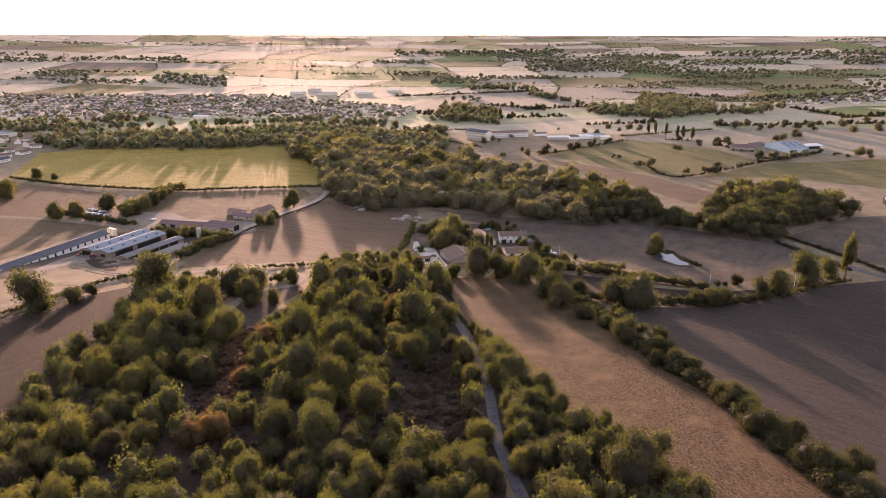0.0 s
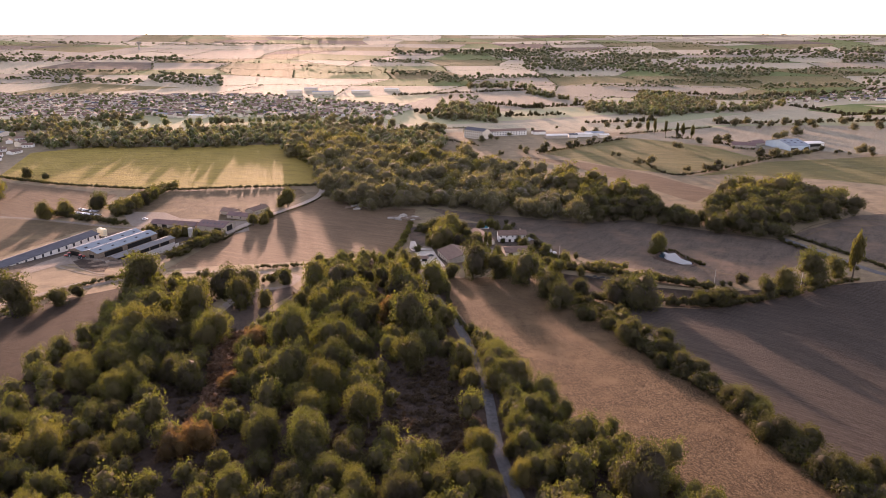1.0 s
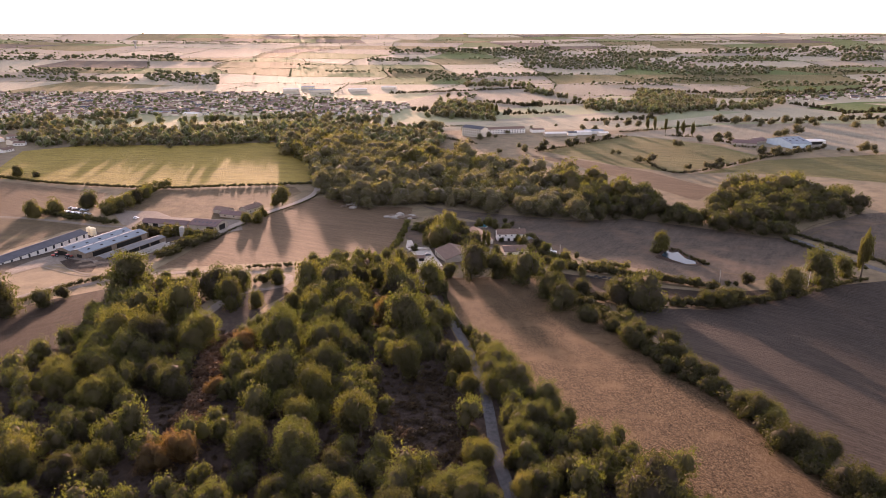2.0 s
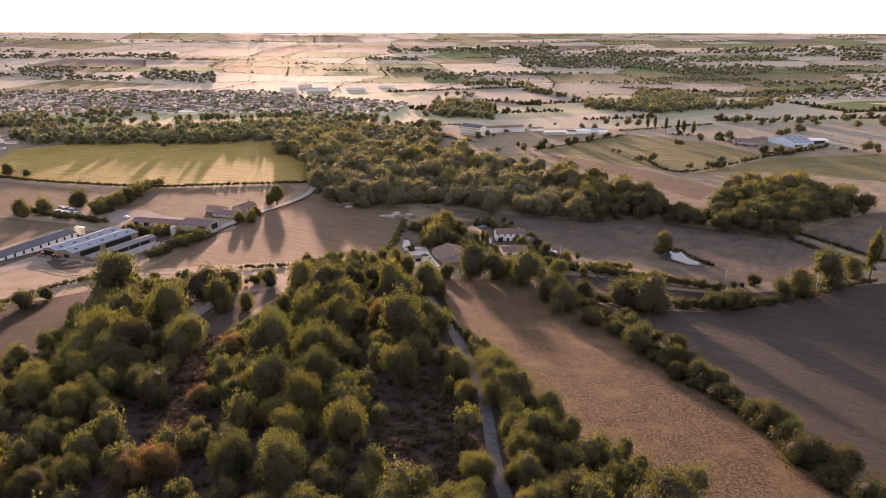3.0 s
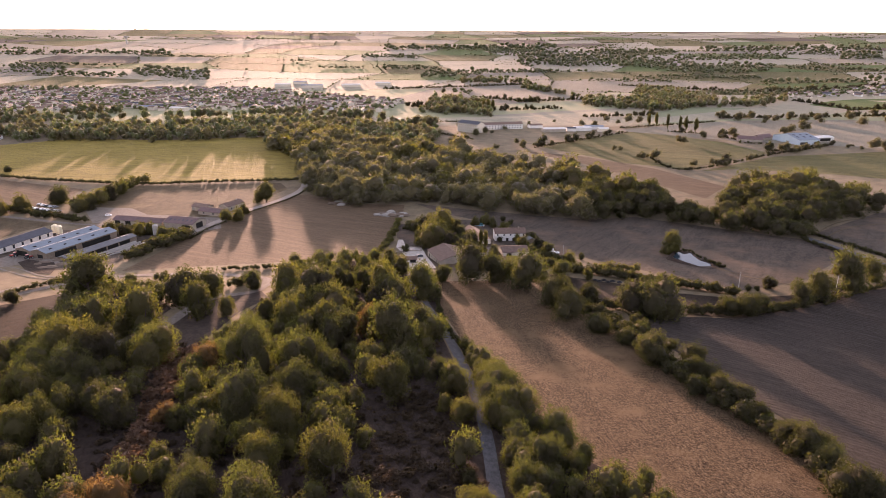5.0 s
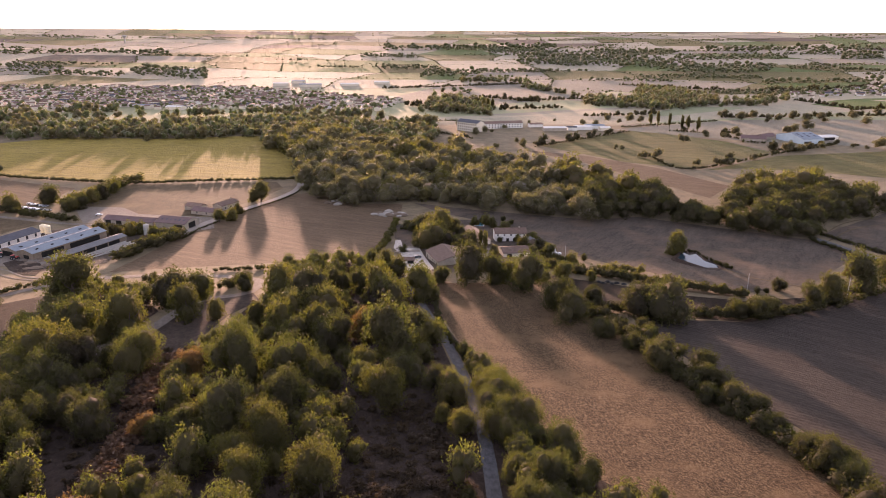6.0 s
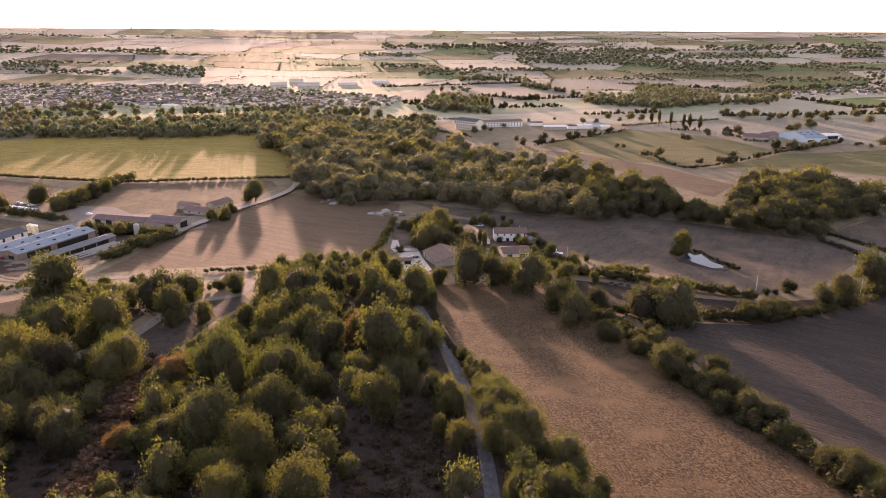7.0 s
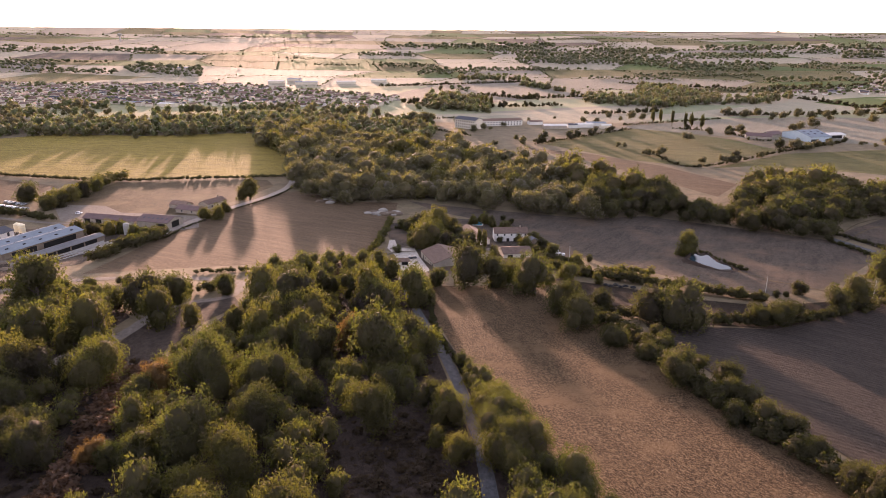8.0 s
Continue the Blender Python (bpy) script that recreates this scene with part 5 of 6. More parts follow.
gabled("feed_shed", -193.0, 428.8, FARM_TURN - 0.7, 48, 7.4, 2.8, 3.7, "wood", "dark_sheet", "low open feed shed with weathered dark roof", "shed", doors=[(-1, a, 0.2, 7.5, 2.2) for a in (-19, -10.5, -2, 6.5, 15)])
for k, off in enumerate((7.5, 11.0, 15.0)):
    ob = site("feed_wall", -193.0 + off * 0.92, 428.8 - off * 0.39, FARM_TURN, "low concrete feed wall beside the feed shed", "wall", "feed walls")
    box_part("panel", M["concrete"], ob, -22, -0.25, -2.5, 20, 0.25, 1.1)
gabled("poultry_house", -252.9, 416.5, 72.0, 85, 12.5, 3.0, 4.8, "white_wall", "grey_sheet", "very long poultry house with grey roof and pale wall panels", "shed", windows=[(-1, -39 + 6.0 * k, 0.5, 1.3, 2.1) for k in range(14)])
gabled("polytunnel", -262.0, 366.0, 72.0, 12, 9, 1.6, 3.2, "blue_sheet", "blue_sheet", "pale blue low tunnel at the end of the poultry house", "tunnel")


def tank(name, x, y, r, h, mat, label, legs=0.0, cone=True):
    ob = site(name, x, y, 0, label, "silo")
    bm = bmesh.new()
    bmesh.ops.create_cone(bm, segments=20, radius1=r, radius2=r, depth=h, cap_ends=True, matrix=Matrix.Translation((0, 0, legs + h / 2)))
    part("shell", bm, M[mat], ob)
    bm = bmesh.new()
    bmesh.ops.create_cone(bm, segments=20, radius1=r * 1.04, radius2=r * 0.15, depth=r * 0.5, cap_ends=True, matrix=Matrix.Translation((0, 0, legs + h + r * 0.25)))
    part("lid", bm, M[mat], ob)
    for z in (0.3, 0.6, 0.9):
        bm = bmesh.new()
        bmesh.ops.create_cone(bm, segments=20, radius1=r * 1.02, radius2=r * 1.02, depth=0.12, cap_ends=True, matrix=Matrix.Translation((0, 0, legs + h * z)))
        part("band", bm, M["steel"], ob)
    for k in range(4 if legs else 0):
        a = math.tau * (k + 0.5) / 4
        box_part("leg", M["steel"], ob, r * 0.8 * math.cos(a) - 0.1, r * 0.8 * math.sin(a) - 0.1, -0.3, r * 0.8 * math.cos(a) + 0.1, r * 0.8 * math.sin(a) + 0.1, legs + 0.05)
    return ob


tank("feed_silo", -236.5, 467.0, 1.9, 4.5, "tank", "cream feed silo beside the poultry house", 1.2)
tank("feed_silo", -240.5, 469.5, 1.9, 4.5, "tank", "cream feed silo beside the poultry house", 1.2)
tank("grain_silo", -176.0, 468.0, 1.7, 6.5, "concrete", "tall grey concrete silo in the farm yard")
tank("grain_silo", -184.5, 471.0, 1.2, 3.6, "concrete", "short grey silo in the farm yard", 1.0)
tank("grain_silo", -187.5, 471.5, 1.2, 3.6, "concrete", "short grey silo in the farm yard", 1.0)

# red-roofed sheds and the farmhouse roofs above them
gabled("machine_shed", -198.0, 498.5, -13, 37, 9, 3.0, 4.8, "stone_wall", "red_sheet", "long machine shed with dull red roof", "shed", doors=[(-1, -15, 0, 4, 2.6), (-1, -7, 0, 4, 2.6), (-1, 4, 0, 4, 2.6)])
red_barn = gabled("hay_barn", -165.5, 491.0, -16, 22, 15, 4.2, 6.6, "stone_wall", "red_sheet", "wide hay barn with patched red roof", "barn", doors=[(-1, 6, 0, 6, 3.4)], ends=[(1, 0, 0, 7, 4)])
for k in range(6):
    bm = bmesh.new()
    box(bm, -8 + k * 3.2 - 0.5, -0.8, 0, -8 + k * 3.2 + 0.5, 0.8, 0.06)
    bmesh.ops.transform(bm, matrix=Matrix.Translation((0, -3.7, 5.58)) @ Matrix.Rotation(math.atan2(2.4, 7.5), 4, "X"), verts=bm.verts)
    part("roof_light", bm, M["grey_sheet"], red_barn, "pale roof light")
gabled("farm_outbuilding", -158.0, 527.0, -20, 20, 9, 2.8, 4.6, "stone_wall", "red_sheet", "old farm outbuilding under clay tiles", "outbuilding", windows=[(-1, -5, 1, 1, 1.2), (-1, 3, 1, 1, 1.2)])
gabled("farmhouse", -150.0, 545.0, 62, 17, 9, 3.6, 5.6, "stone_wall", "tile_roof", "old stone farmhouse with clay-tiled roof by the road", "house", chimney=True, windows=[(-1, -5, 1, 1, 1.3), (-1, 0, 1, 1, 1.3), (-1, 5, 1, 1, 1.3)])
gabled("farm_outbuilding", -170.0, 540.0, -25, 14, 8, 3.0, 4.8, "stone_wall", "tile_roof", "small stone outbuilding under clay tiles", "outbuilding")

# concrete aprons and the gravel yard
sheet("farm_yard_1", [(-262, 352), (-240, 360), (-236, 408), (-196, 384), (-170, 402), (-176, 440), (-168, 484), (-222, 486), (-246, 478)], M["dim_stubble"], 0.10, "dusty trodden yard round the cattle barn", "yard")
sheet("farm_yard_2", [(-262, 548), (-232, 500), (-150, 478), (-140, 486), (-150, 516), (-205, 525), (-225, 545)], M["gravel"], 0.11, "pale trodden yard of the red sheds", "yard")
sheet("farm_yard_5", BARN_APRON, M["gravel"], 0.14, "pale concrete and gravel apron before the barn", "yard")
sheet("farm_yard_6", SILAGE_PAD, M["bracken"], 0.17, "dark muddy silage pad before the barn", "yard")
for line, name in ((YARD_TRACK_A, "path_7"), (YARD_TRACK_B, "path_8")):
    ribbon(name, line, 1.2, M["gravel"], 0.18, "pale wheel track across the yard", "track", 0.35)
sheet("lawn", YARD_LAWN, M["dim_stubble"], 0.17, "dry square of lawn in the gravel yard", "lawn")
sheet("farm_yard_3", [(-21, 457), (-10, 458), (-6, 438), (-3, 420), (3, 392), (-2, 388), (-13, 390), (-15, 420), (-21, 438)], M["pale_yard"], 0.14, "bright gravel yard of the farmhouse", "yard")
sheet("garden", [(-24, 500), (-6, 500), (20, 512), (60, 505), (75, 470), (78, 425), (56, 405), (30, 385), (2, 388), (-4, 430), (-22, 462)], M["dim_stubble"], 0.09, "dry grassy garden round the farmhouse", "garden")
sheet("farm_yard_4", [(26, 432), (36, 440), (58, 444), (68, 446), (64, 430), (56, 436), (38, 430), (34, 412), (26, 414)], M["gravel"], 0.13, "pale gravel drive behind the farmhouse", "yard")

# the farmhouse by the lane
gabled("long_house", 10.5, 411.4, 109, 21, 19, 3.2, 6.0, "stone_wall", "tile_roof", "broad stone house under weathered clay tiles", "house", windows=[(1, a, 1.0, 0.9, 1.1) for a in (-8, -5, -1, 3)], doors=[(1, 7, 0, 1.1, 2.1)])
gabled("white_house", 48.5, 460.0, 3, 19, 10, 5.2, 7.2, "white_wall", "tile_roof", "two-storey white farmhouse with clay-tiled roof", "house", chimney=True, windows=[(-1, a, 3.7, 0.8, 1.0) for a in (-8, -4, 0, 4, 8)], doors=[(-1, a, 0, 1.5, 2.2) for a in (-6, -2, 2, 6)])
gabled("tiled_wing", 27.5, 459.0, 106, 26, 10, 3.4, 5.6, "cream_wall", "tile_roof", "low tiled wing of the farmhouse", "house", windows=[(1, a, 1.0, 1.0, 1.2) for a in (-8, 0, 8)])
gabled("garage", 47.5, 425.0, 8, 15, 12, 2.7, 4.4, "cream_wall", "tile_roof", "wide low garage under dull clay tiles", "garage", doors=[(-1, -4, 0, 2.6, 2.1), (-1, 3, 0, 2.6, 2.1)])
gabled("garden_room", 60.0, 449.5, 104, 6, 5, 2.8, 4.2, "wood", "dark_sheet", "small dark garden room beside the white house", "outbuilding", windows=[(1, 0, 0.8, 3.5, 1.6)])
gabled("carport", -11.0, 405.0, 3, 6.5, 4.5, 2.2, 3.0, "white_wall", "tile_roof", "small white carport with dark opening", "carport", doors=[(-1, 1.2, 0, 3.2, 2.0)])

ob = site("swimming_pool", 32.5, 500.0, 80, "bright blue swimming pool with stone edge", "pool")
for x0, y0, x1, y1 in ((-6, -3.4, 6, -2.6), (-6, 2.6, 6, 3.4), (-6, -2.6, -5.2, 2.6), (5.2, -2.6, 6, 2.6)):
    box_part("edge", M["white_wall"], ob, x0, y0, -0.5, x1, y1, 0.35)
box_part("water", M["pool_water"], ob, -5.2, -2.6, -0.5, 5.2, 2.6, 0.27)


def car(x, y, turn, paint, label):
    ob = site("car", x, y, turn, label, "car", "parked cars")
    bm = bmesh.new()
    prof = [(-2.1, 0.35), (2.1, 0.35), (2.15, 0.8), (1.2, 0.95), (0.55, 1.45), (-1.3, 1.48), (-2.0, 1.0), (-2.15, 0.8)]
    a, b = [bm.verts.new((p, -0.88, q)) for p, q in prof], [bm.verts.new((p, 0.88, q)) for p, q in prof]
    bm.faces.new(a)
    bm.faces.new(b[::-1])
    for k in range(8):
        bm.faces.new((a[k], b[k], b[(k + 1) % 8], a[(k + 1) % 8]))
    bmesh.ops.recalc_face_normals(bm, faces=bm.faces[:])
    bmesh.ops.bevel(bm, geom=bm.edges[:], offset=0.07, segments=1, affect="EDGES")
    part("body", bm, M[paint], ob)
    for s in (-1, 1):
        box_part("side_window", M["glass"], ob, -1.2, s * 0.86 - 0.04, 1.02, 0.6, s * 0.86 + 0.04, 1.36)
        for u in (-1.35, 1.35):
            bm = bmesh.new()
            bmesh.ops.create_cone(bm, segments=14, radius1=0.33, radius2=0.33, depth=0.22, cap_ends=True, matrix=Matrix.Translation((u, s * 0.82, 0.33)) @ Matrix.Rotation(math.pi / 2, 4, "X"))
            part("wheel", bm, M["rubber"], ob)
    for x0, x1 in ((0.62, 1.15), (-1.95, -1.38)):
        box_part("windscreen", M["glass"], ob, x0, -0.7, 1.0, x1, 0.7, 1.3)
    return ob


car(62.0, 439.0, 75, "car_white", "white car parked on the gravel drive")
car(66.0, 446.5, 60, "car_dark", "dark car parked beside the garden")
car(-6.5, 416.0, 20, "car_dark", "dark car parked in the gravel yard")
car(-231.0, 521.0, 10, "car_white", "white van-like car in the farm yard")
for x, y, a in ((69.5, 432.0, 140), (71.0, 422.5, 150)):
    ob = site("covered_trailer", x, y, a, "white covered trailer beside the drive", "trailer", "covered trailers")
    bm = bmesh.new()
    box(bm, -2.6, -1.0, 0.6, 2.6, 1.0, 1.9, 0.35)
    part("cover", bm, M["car_white"], ob)
    box_part("chassis", M["steel"], ob, -2.4, -0.8, 0.4, 3.6, 0.8, 0.6)
    for s in (-1, 1):
        bm = bmesh.new()
        bmesh.ops.create_cone(bm, segments=12, radius1=0.32, radius2=0.32, depth=0.2, cap_ends=True, matrix=Matrix.Translation((0, s * 1.0, 0.32)) @ Matrix.Rotation(math.pi / 2, 4, "X"))
        part("wheel", bm, M["rubber"], ob)


def tyre(x, y, r):
    ob = site("tyre", x, y, random.uniform(0, 90), "large old black tyre lying beside the farm track", "tyre", "old tyres")
    bm = bmesh.new()
    rings = []
    for k in range(16):
        a = math.tau * k / 16
        rings.append([bm.verts.new(((r + 0.34 * math.cos(b)) * math.cos(a), (r + 0.34 * math.cos(b)) * math.sin(a), 0.3 + 0.3 * math.sin(b))) for b in (math.tau * j / 8 for j in range(8))])
    for k in range(16):
        for j in range(8):
            bm.faces.new((rings[k][j], rings[(k + 1) % 16][j], rings[(k + 1) % 16][(j + 1) % 8], rings[k][(j + 1) % 8]))
    part("casing", bm, M["rubber"], ob)
    return ob


for x, y in [(82.1, 368.0), (83.6, 365.8), (86.5, 368.1), (87.7, 364.8), (90.3, 366.0), (93.2, 363.9)]:
    tyre(x, y, random.uniform(0.75, 1.05))


def tractor(x, y, turn, label):
    ob = site("tractor", x, y, turn, label, "tractor")
    box_part("bonnet", M["red_paint"], ob, 0.2, -0.45, 0.9, 2.3, 0.45, 1.6, bevel=0.1)
    box_part("cab", M["glass"], ob, -1.3, -0.75, 1.2, 0.2, 0.75, 2.6, bevel=0.08)
    box_part("cab_roof", M["red_paint"], ob, -1.4, -0.85, 2.6, 0.3, 0.85, 2.8, bevel=0.05)
    for u, s, r in ((-0.8, -1, 0.85), (-0.8, 1, 0.85), (1.7, -1, 0.55), (1.7, 1, 0.55)):
        bm = bmesh.new()
        bmesh.ops.create_cone(bm, segments=16, radius1=r, radius2=r, depth=0.45, cap_ends=True, matrix=Matrix.Translation((u, s * 0.95, r)) @ Matrix.Rotation(math.pi / 2, 4, "X"))
        w = part("wheel", bm, M["rubber"], ob)
        bm = bmesh.new()
        bmesh.ops.create_cone(bm, segments=12, radius1=r * 0.5, radius2=r * 0.5, depth=0.5, cap_ends=True, matrix=Matrix.Translation((u, s * 0.95, r)) @ Matrix.Rotation(math.pi / 2, 4, "X"))
        part("rim", bm, M["steel"], w)
    return ob


tractor(-233.0, 413.5, 200, "red tractor before the open barn")
tractor(-222.5, 409.0, 60, "red tractor backed towards the barn gable")

for (x0, y0), (x1, y1), n in (((-296.8, 542.0), (-272.7, 532.6), 9), ((-298.2, 553.9), (-282.0, 546.2), 5)):
    for k in range(n):
        t = k / (n - 1)
        paint = ("car_white", "car_grey", "car_white", "car_dark")[(k * 3 + n) % 4]
        car(x0 + (x1 - x0) * t, y0 + (y1 - y0) * t + random.uniform(-0.5, 0.5), 62 + random.uniform(-5, 5), paint, {"car_white": "white", "car_grey": "silver-grey", "car_dark": "dark"}[paint] + " car parked in the row behind the hedge")

# low garden walls round the gravel yard
for line in (YARD_WALL_A, YARD_WALL_B):
    mid = line[1]
    wall = site("garden_wall", mid[0], mid[1], 0, "low stone garden wall across the gravel yard", "wall", "garden walls")
    z0 = ground_height(*mid)
    for a, b in zip(line, line[1:]):
        n = max(3, int(math.hypot(b[0] - a[0], b[1] - a[1]) / 1.1))
        for k in range(n):
            t = (k + 0.5) / n
            x, y = a[0] + (b[0] - a[0]) * t, a[1] + (b[1] - a[1]) * t
            bm = bmesh.new()
            bmesh.ops.create_cube(bm, size=1, matrix=pose(x - mid[0], y - mid[1], ground_height(x, y) - z0 + 0.3 + random.uniform(-0.04, 0.04), 0, 0, math.degrees(math.atan2(b[1] - a[1], b[0] - a[0]))) @ Matrix.Diagonal((1.08, 0.45, 0.95, 1)))
            bmesh.ops.bevel(bm, geom=bm.edges[:], offset=0.05, segments=1, affect="EDGES")
            part("stone", bm, M["stone_wall"], wall)

# heaps of rubble and earth in the straw field
for cx, cy, n in ((-29.0, 527.0, 26), (-70.0, 562.0, 14), (-205.0, 396.0, 10), (-213.0, 405.0, 8)):
    ob = site("rubble_heap", cx, cy, 0, "heap of rubble and dark earth in the field" if cx > -150 else "dark heaps of earth and silage before the barn", "heap")
    z0 = ground_height(cx, cy)
    for k in range(n):
        a, d = random.uniform(0, math.tau), 9 * math.sqrt(random.random())
        x, y, s = d * math.cos(a) * 1.3, d * math.sin(a) * 0.8, random.uniform(0.7, 2.4)
        bm = bmesh.new()
        bmesh.ops.create_icosphere(bm, subdivisions=2, radius=s)
        zz = ground_height(cx + x, cy + y) - z0
        for v in bm.verts:
            v.co *= 1 + 0.3 * noise.noise(v.co * 1.1 + Vector((k, 0, cx)))
            v.co = Vector((v.co.x * 1.5 + x, v.co.y * 1.2 + y, v.co.z * (0.6 if cx > -150 else 0.3) + zz + s * (0.2 if cx > -150 else 0.05)))
        pale = k % 3 and cx > -150
        part("mound" if pale else "earth_mound", bm, M["rubble" if pale else "soil"], ob)

# the pond behind its low bank, and the basin beyond the road


def pond(name, outline, level, bank, label):
    c = Vector((sum(p[0] for p in outline) / len(outline), sum(p[1] for p in outline) / len(outline), 0))
    line = smooth_line([*outline, outline[0]], 1.6)[:-1]
    line = [p + (p - c).normalized() * 1.1 * noise.noise(Vector((p.x * 0.45, p.y * 0.45, 3))) for p in line]
    bm = bmesh.new()
    bm.faces.new([bm.verts.new((p.x, p.y, level)) for p in line])
    bmesh.ops.recalc_face_normals(bm, faces=bm.faces[:])
    if bm.faces[:][0].normal.z < 0:
        bmesh.ops.reverse_faces(bm, faces=bm.faces[:])
    tagged(part(name, bm, M["water"]), label, "pond", kind="structure")
    bm = bmesh.new()
    rings = []
    for grow, up in ((-0.3, -0.25), (0.5, 0.25), (1.4, 0.35), (bank, None)):
        ring = []
        for k, p in enumerate(line):
            d = (p - c).normalized()
            q = p + d * (grow + 0.3 * noise.noise(Vector((k * 0.4, grow, 0))))
            g = ground_height(q.x, q.y)
            ring.append(bm.verts.new((q.x, q.y, max(level + up, g + 0.12) if up is not None and up > 0 else (level + up if up is not None else g - 0.1))))
        rings.append(ring)
    n = len(line)
    for a, b in zip(rings, rings[1:]):
        for k in range(n):
            bm.faces.new((a[k], a[(k + 1) % n], b[(k + 1) % n], b[k]))
    bmesh.ops.recalc_face_normals(bm, faces=bm.faces[:])
    tagged(part(name.replace("water", "bank"), bm, M["bracken"]), "dark scrubby bank round the water", "bank", kind="structure")


pond("water_1", [(139.0, 419.0), (142.1, 422.2), (143.9, 417.5), (147.8, 420.1), (148.0, 413.0), (148.6, 407.0), (150.8, 404.2), (152.4, 399.9), (149.9, 393.8), (146.1, 394.8), (142.5, 399.8), (138.9, 405.5), (136.0, 411.9)], 6.9, 4.2, "small still pond mirroring the pale sky")
pond("water_2", [(378, 550), (392, 560), (410, 592), (412, 612), (400, 608), (386, 578)], 0.3, 3.0, "pale basin beyond the country road")
for a, b in zip(POND_BANK, POND_BANK[1:]):
    for t in (0.2, 0.7):
        plant("bush", a[0] + (b[0] - a[0]) * t + random.uniform(-0.6, 0.6), a[1] + (b[1] - a[1]) * t + random.uniform(-0.8, 0.8), random.uniform(0.7, 1.6), "dark reeds and scrub on the pond bank", "bush", "bush", "pond scrub")
for x, y in ((294, 1001), (303, 997), (315, 985), (323, 959), (330, 957), (337, 939), (77, 1182), (84, 1186), (91, 1178)):
    plant("poplar", x, y, 2.6, "slender far poplar in a field row", "poplar", "tree", "valley poplars")
plant("willow", 137.5, 426.0, 7.4, "bright green weeping willow beside the pond", "willow", "tree")
plant("poplar", 232.2, 371.4, 3.6, "tall narrow poplar beside the road", "poplar", "tree")
for x, y in ((29, 433), (31.5, 431)):
    plant("poplar", x, y, 1.6, "slim upright garden tree", "poplar", "tree", "garden poplars")
plant("light", -57.0, 398.0, 3.2, "small slender tree by the field edge", "tree", "tree")

for x, y, h in ((74.0, 413.0, 8.0), (149.8, 359, 8.0), (195.1, 355.4, 8.5)):
    ob = site("utility_pole", x, y, 0, "weathered utility pole standing beside the hedge", "pole", "utility poles")
    bm = bmesh.new()
    bmesh.ops.create_cone(bm, segments=10, radius1=0.16, radius2=0.11, depth=h + 0.6, cap_ends=True, matrix=Matrix.Translation((0, 0, h / 2 - 0.3)))
    part("post", bm, M["concrete"], ob)
    box_part("crossbar", M["wood"], ob, -0.7, -0.06, h - 0.7, 0.7, 0.06, h - 0.55)

# across the valley: a steel hall, a white institution, low works and the villages
hall = gabled("steel_hall", 436.5, 877.0, 14, 28, 46, 6.0, 11.0, "white_sheet", "blue_sheet", "large pale blue steel hall among fields", "hall", windows=[(-1, -8, 0.5, 10, 3.0)])
for k in range(3):
    for a in (6.0, 13.0):
        bm = bmesh.new()
        box(bm, -9 + k * 9 - 1.2, -2.0, 0, -9 + k * 9 + 1.2, 2.0, 0.08)
        bmesh.ops.transform(bm, matrix=Matrix.Translation((0, -a, 11.22 - a * 5 / 23)) @ Matrix.Rotation(math.atan2(5, 23), 4, "X"), verts=bm.verts)
        part("roof_light", bm, M["grey_sheet"], hall, "dark roof light")
gabled("lean_to", 470.0, 890.0, 14, 34, 16, 4.5, 5.5, "white_wall", "white_wall", "open pale lean-to beside the steel hall", "shed", doors=[(-1, 0, 0.2, 24, 3.5)])
gabled("red_shed", 384.0, 884.0, -20, 28, 13, 3.0, 6.0, "stone_wall", "red_sheet", "old red-roofed shed among shrubs", "shed")
gabled("red_shed", 406.0, 898.0, 30, 24, 12, 3.2, 6.2, "stone_wall", "red_sheet", "old red-roofed shed among shrubs", "shed")
gabled("white_institution", 46.0, 957.0, -42, 34, 15, 11.0, 14.0, "cream_wall", "grey_sheet", "three-storey pale institution with rows of windows", "building", windows=[(-1, -14 + 3.5 * k, 1.2 + 3.4 * f, 1.5, 1.8) for k in range(9) for f in range(3)])
gabled("white_wing", 86.0, 984.0, 14, 62, 13, 6.5, 8.8, "white_wall", "tile_roof", "long white wing with two rows of windows", "building", windows=[(-1, -28 + 4 * k, 1.0 + 3.0 * f, 1.4, 1.6) for k in range(15) for f in range(2)])
for x, y, a, L, W, roof, wall in ((136, 996, 10, 18, 12, "tile_roof", "white_wall"), (156, 960, 5, 30, 14, "white_wall", "stone_wall"), (180, 965, -5, 12, 9, "grey_sheet", "white_wall"), (196, 972, 8, 22, 12, "white_wall", "white_wall"), (214, 985, 0, 26, 10, "blue_sheet", "white_wall"), (222, 962, 12, 14, 8, "white_wall", "cream_wall")):
    gabled("workshop", x, y, a, L, W, 4.0, 5.2, wall, roof, "low pale workshop in the small works area", "workshop", "works area")

HOUSES = []
for k, (L, W, e, r, wall, roof) in enumerate(((13, 8, 3.2, 5.2, "white_wall", "tile_roof"), (11, 9, 5.4, 7.4, "cream_wall", "tile_roof"), (16, 9, 3.0, 5.0, "white_wall", "tile_roof"), (10, 8, 3.0, 4.8, "cream_wall", "tile_roof"), (18, 8, 3.4, 5.4, "white_wall", "grey_sheet"))):
    HOUSES.append(gabled("village_house", -500 + k * 22, 1240 + 9 * k, 20 * k, L, W, e, r, wall, roof, "pale rendered village house under a low roof", "house", "village houses", chimney=True, windows=[(-1, a, 1.0, 1.2, 1.2) for a in (-3.2, 0.2, 3.4)]))
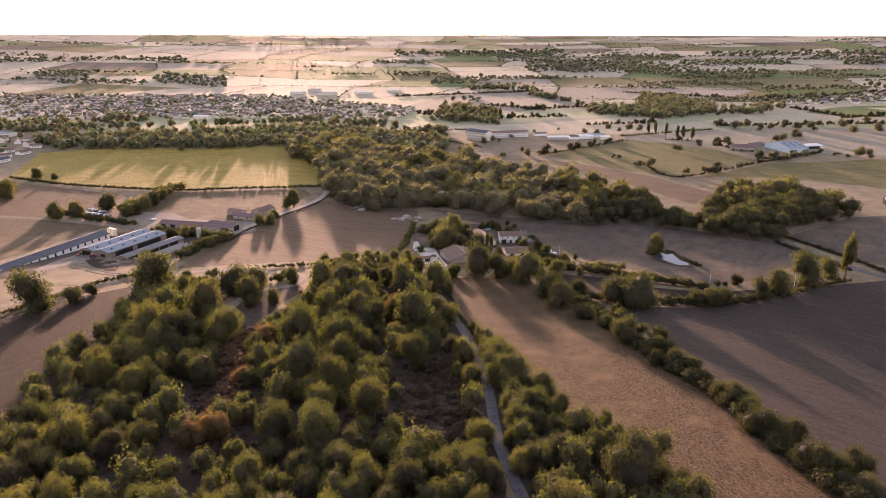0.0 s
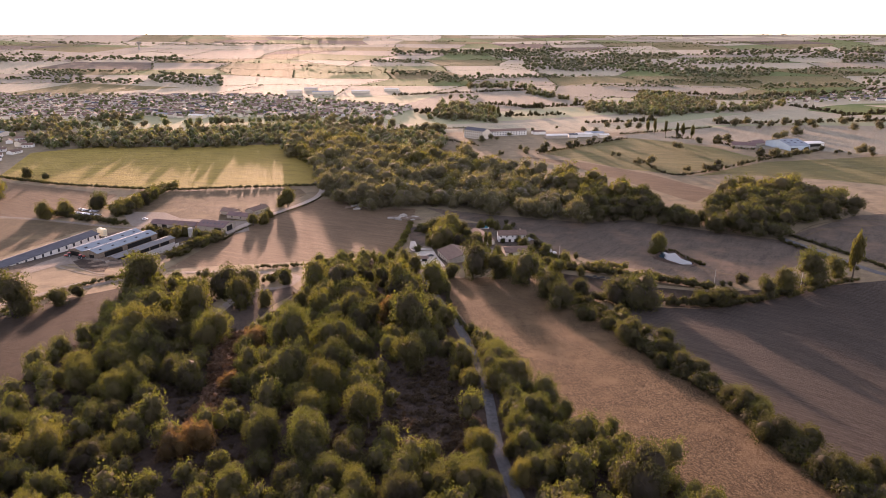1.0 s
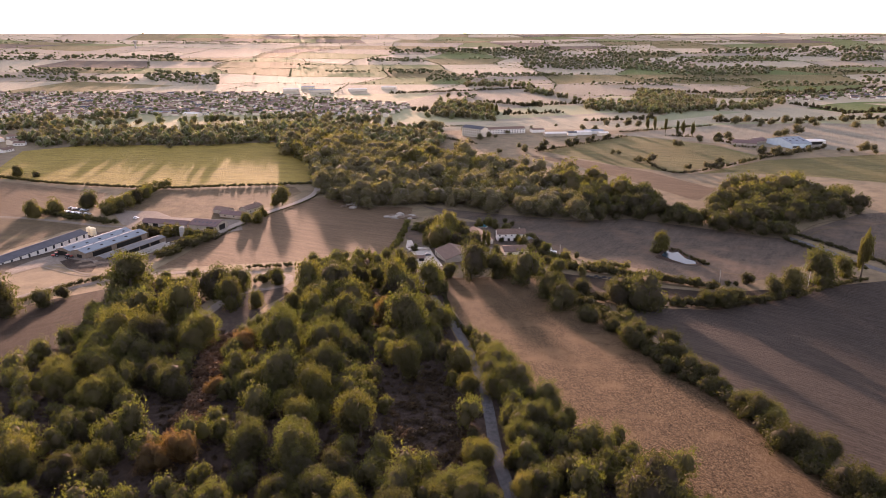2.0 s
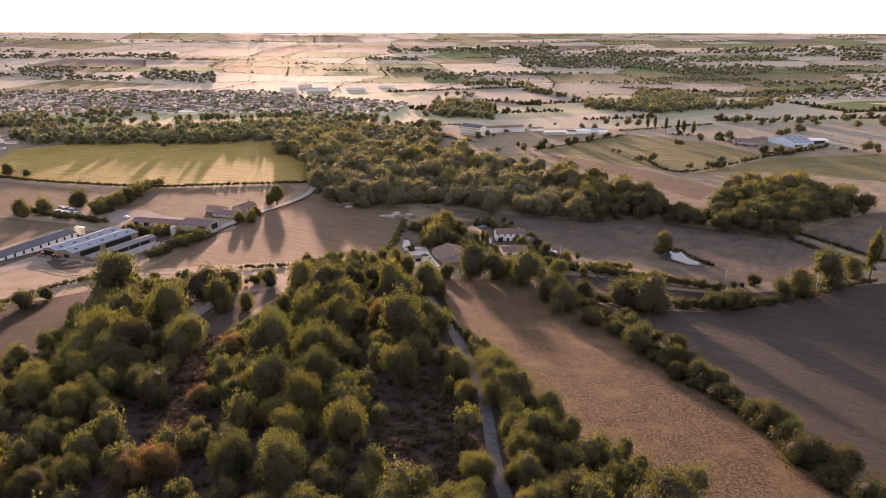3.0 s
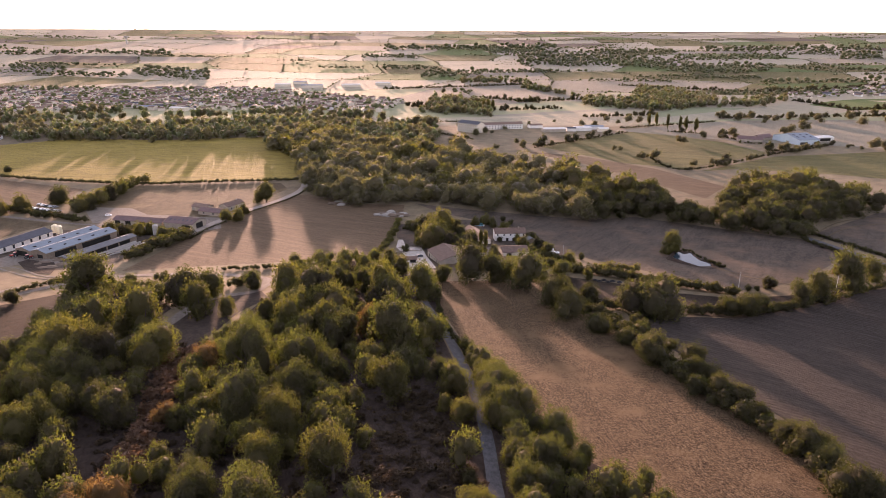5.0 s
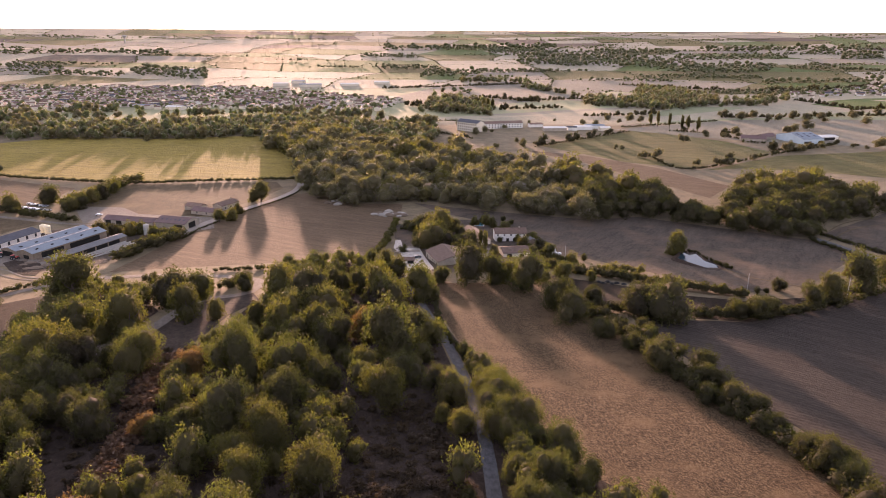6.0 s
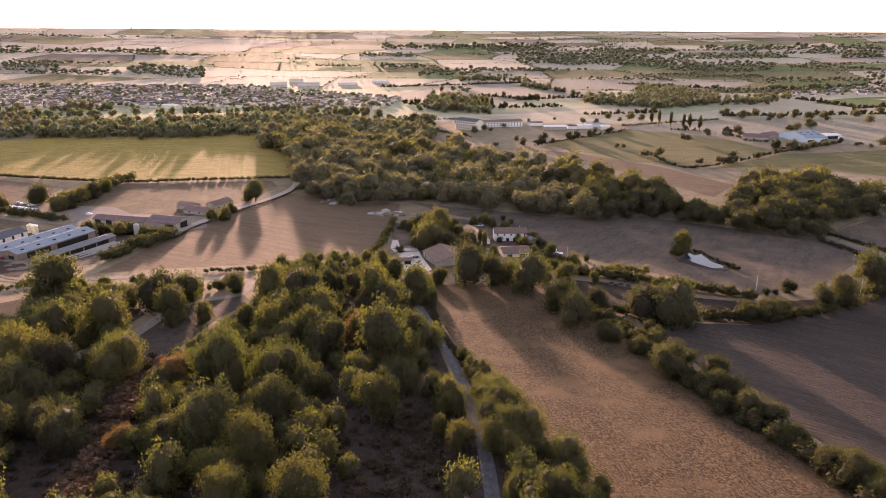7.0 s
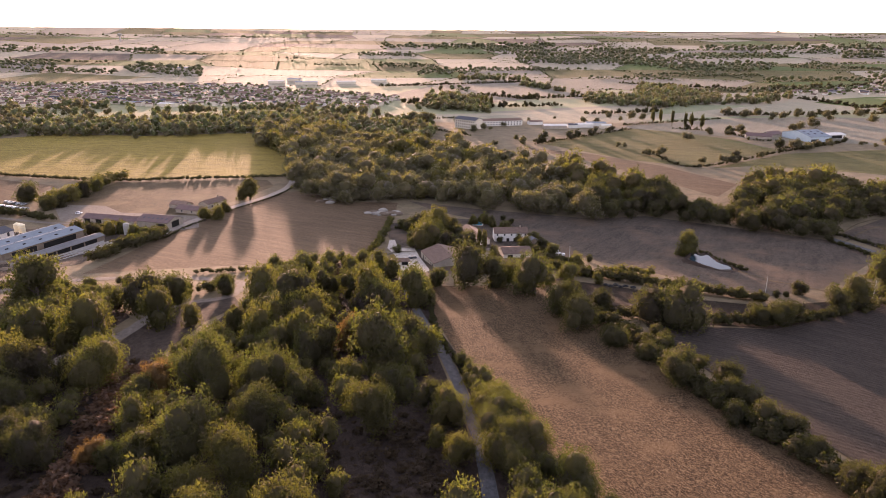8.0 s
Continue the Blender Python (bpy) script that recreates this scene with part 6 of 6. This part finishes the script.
HAMLET = [(640, 1400), (720, 1500), (1080, 1700), (1160, 1640), (905, 1460)]
EDGE = [(-508, 770), (-515, 850), (-560, 940), (-640, 960), (-640, 800)]
rng = random.Random(21)
spots = [*spread_in(TOWN, 37, rng), *spread_in(HAMLET, 34, rng), *spread_in(EDGE, 30, rng)]
rng.shuffle(spots)
for x, y in spots[:285]:
    copy_thing(rng.choice(HOUSES), pose(x, y, ground_height(x, y), 0, 0, rng.choice((10, 100)) + rng.uniform(-25, 25)))
for x, y, L, W, roof in ((-356, 1660, 50, 30, "white_wall"), (-285, 1640, 70, 34, "blue_sheet"), (-200, 1660, 60, 24, "white_wall"), (-328, 1720, 44, 26, "blue_sheet"), (-690, 2030, 90, 40, "blue_sheet"), (-130, 1710, 50, 20, "white_wall"), (-420, 1180, 40, 18, "white_wall"), (-480, 1200, 46, 18, "blue_sheet"), (-640, 975, 60, 26, "blue_sheet")):
    gabled("warehouse", x, y, rng.uniform(-15, 25), L * 0.7, W * 0.7, 5.0, 6.4, "cream_wall", roof, "flat pale warehouse at the edge of town", "warehouse", "town warehouses")
# the rest of the town's houses, joined: walls and roofs
V, F, kinds = [], [], []
for x, y in [*spread_in(TOWN, 25, rng, jitter=0.7), *spots[285:]]:
    L, W, e, r = rng.uniform(9, 17), rng.uniform(7, 10), rng.uniform(2.8, 5.2), rng.uniform(1.6, 2.4)
    a, n, z = radians(rng.choice((10, 100)) + rng.uniform(-25, 25)), len(V), ground_height(x, y)
    for u, v, h in ((-1, -1, -1), (1, -1, -1), (1, 1, -1), (-1, 1, -1), (-1, -1, e), (1, -1, e), (1, 1, e), (-1, 1, e), (-1, 0, e + r), (1, 0, e + r)):
        V.append((x + u * L / 2 * math.cos(a) - v * W / 2 * math.sin(a), y + u * L / 2 * math.sin(a) + v * W / 2 * math.cos(a), z + h))
    for q, k in (((0, 1, 5, 4), 0), ((2, 3, 7, 6), 0), ((1, 2, 6, 9, 5), 0), ((3, 0, 4, 8, 7), 0), ((4, 5, 9, 8), 1), ((6, 7, 8, 9), 1)):
        F.append([n + j for j in q])
        kinds.append(k)
me = bpy.data.meshes.new("town_roofs")
me.from_pydata(V, [], F)
for mat in ("cream_wall", "tile_roof"):
    me.materials.append(M[mat])
me.polygons.foreach_set("material_index", kinds)
tagged(new("town_roofs", me), "crowded pale houses of the small town", "houses", kind="stuff")
rows = [(x, y, rng.uniform(3.0, 6.5)) for x, y in [*spread_in(TOWN, 14, rng, jitter=0.9), *spread_in(HAMLET, 24, rng, jitter=0.9), *spread_in(EDGE, 22, rng, jitter=0.9)]]
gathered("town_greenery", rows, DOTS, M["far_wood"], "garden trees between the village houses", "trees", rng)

tower = site("water_tower", -1424.0, 3307.0, 0, "distant flared concrete water tower", "water tower")
bm = bmesh.new()
for z0, z1, r0, r1 in ((-3, 22, 3.6, 2.8), (22, 30, 2.8, 9.5), (30, 34.5, 9.5, 10.0), (34.5, 36, 10.0, 3.0)):
    bmesh.ops.create_cone(bm, segments=24, radius1=r0, radius2=r1, depth=z1 - z0, cap_ends=True, matrix=Matrix.Translation((0, 0, (z0 + z1) / 2)))
part("shaft_and_bowl", bm, M["concrete"], tower)
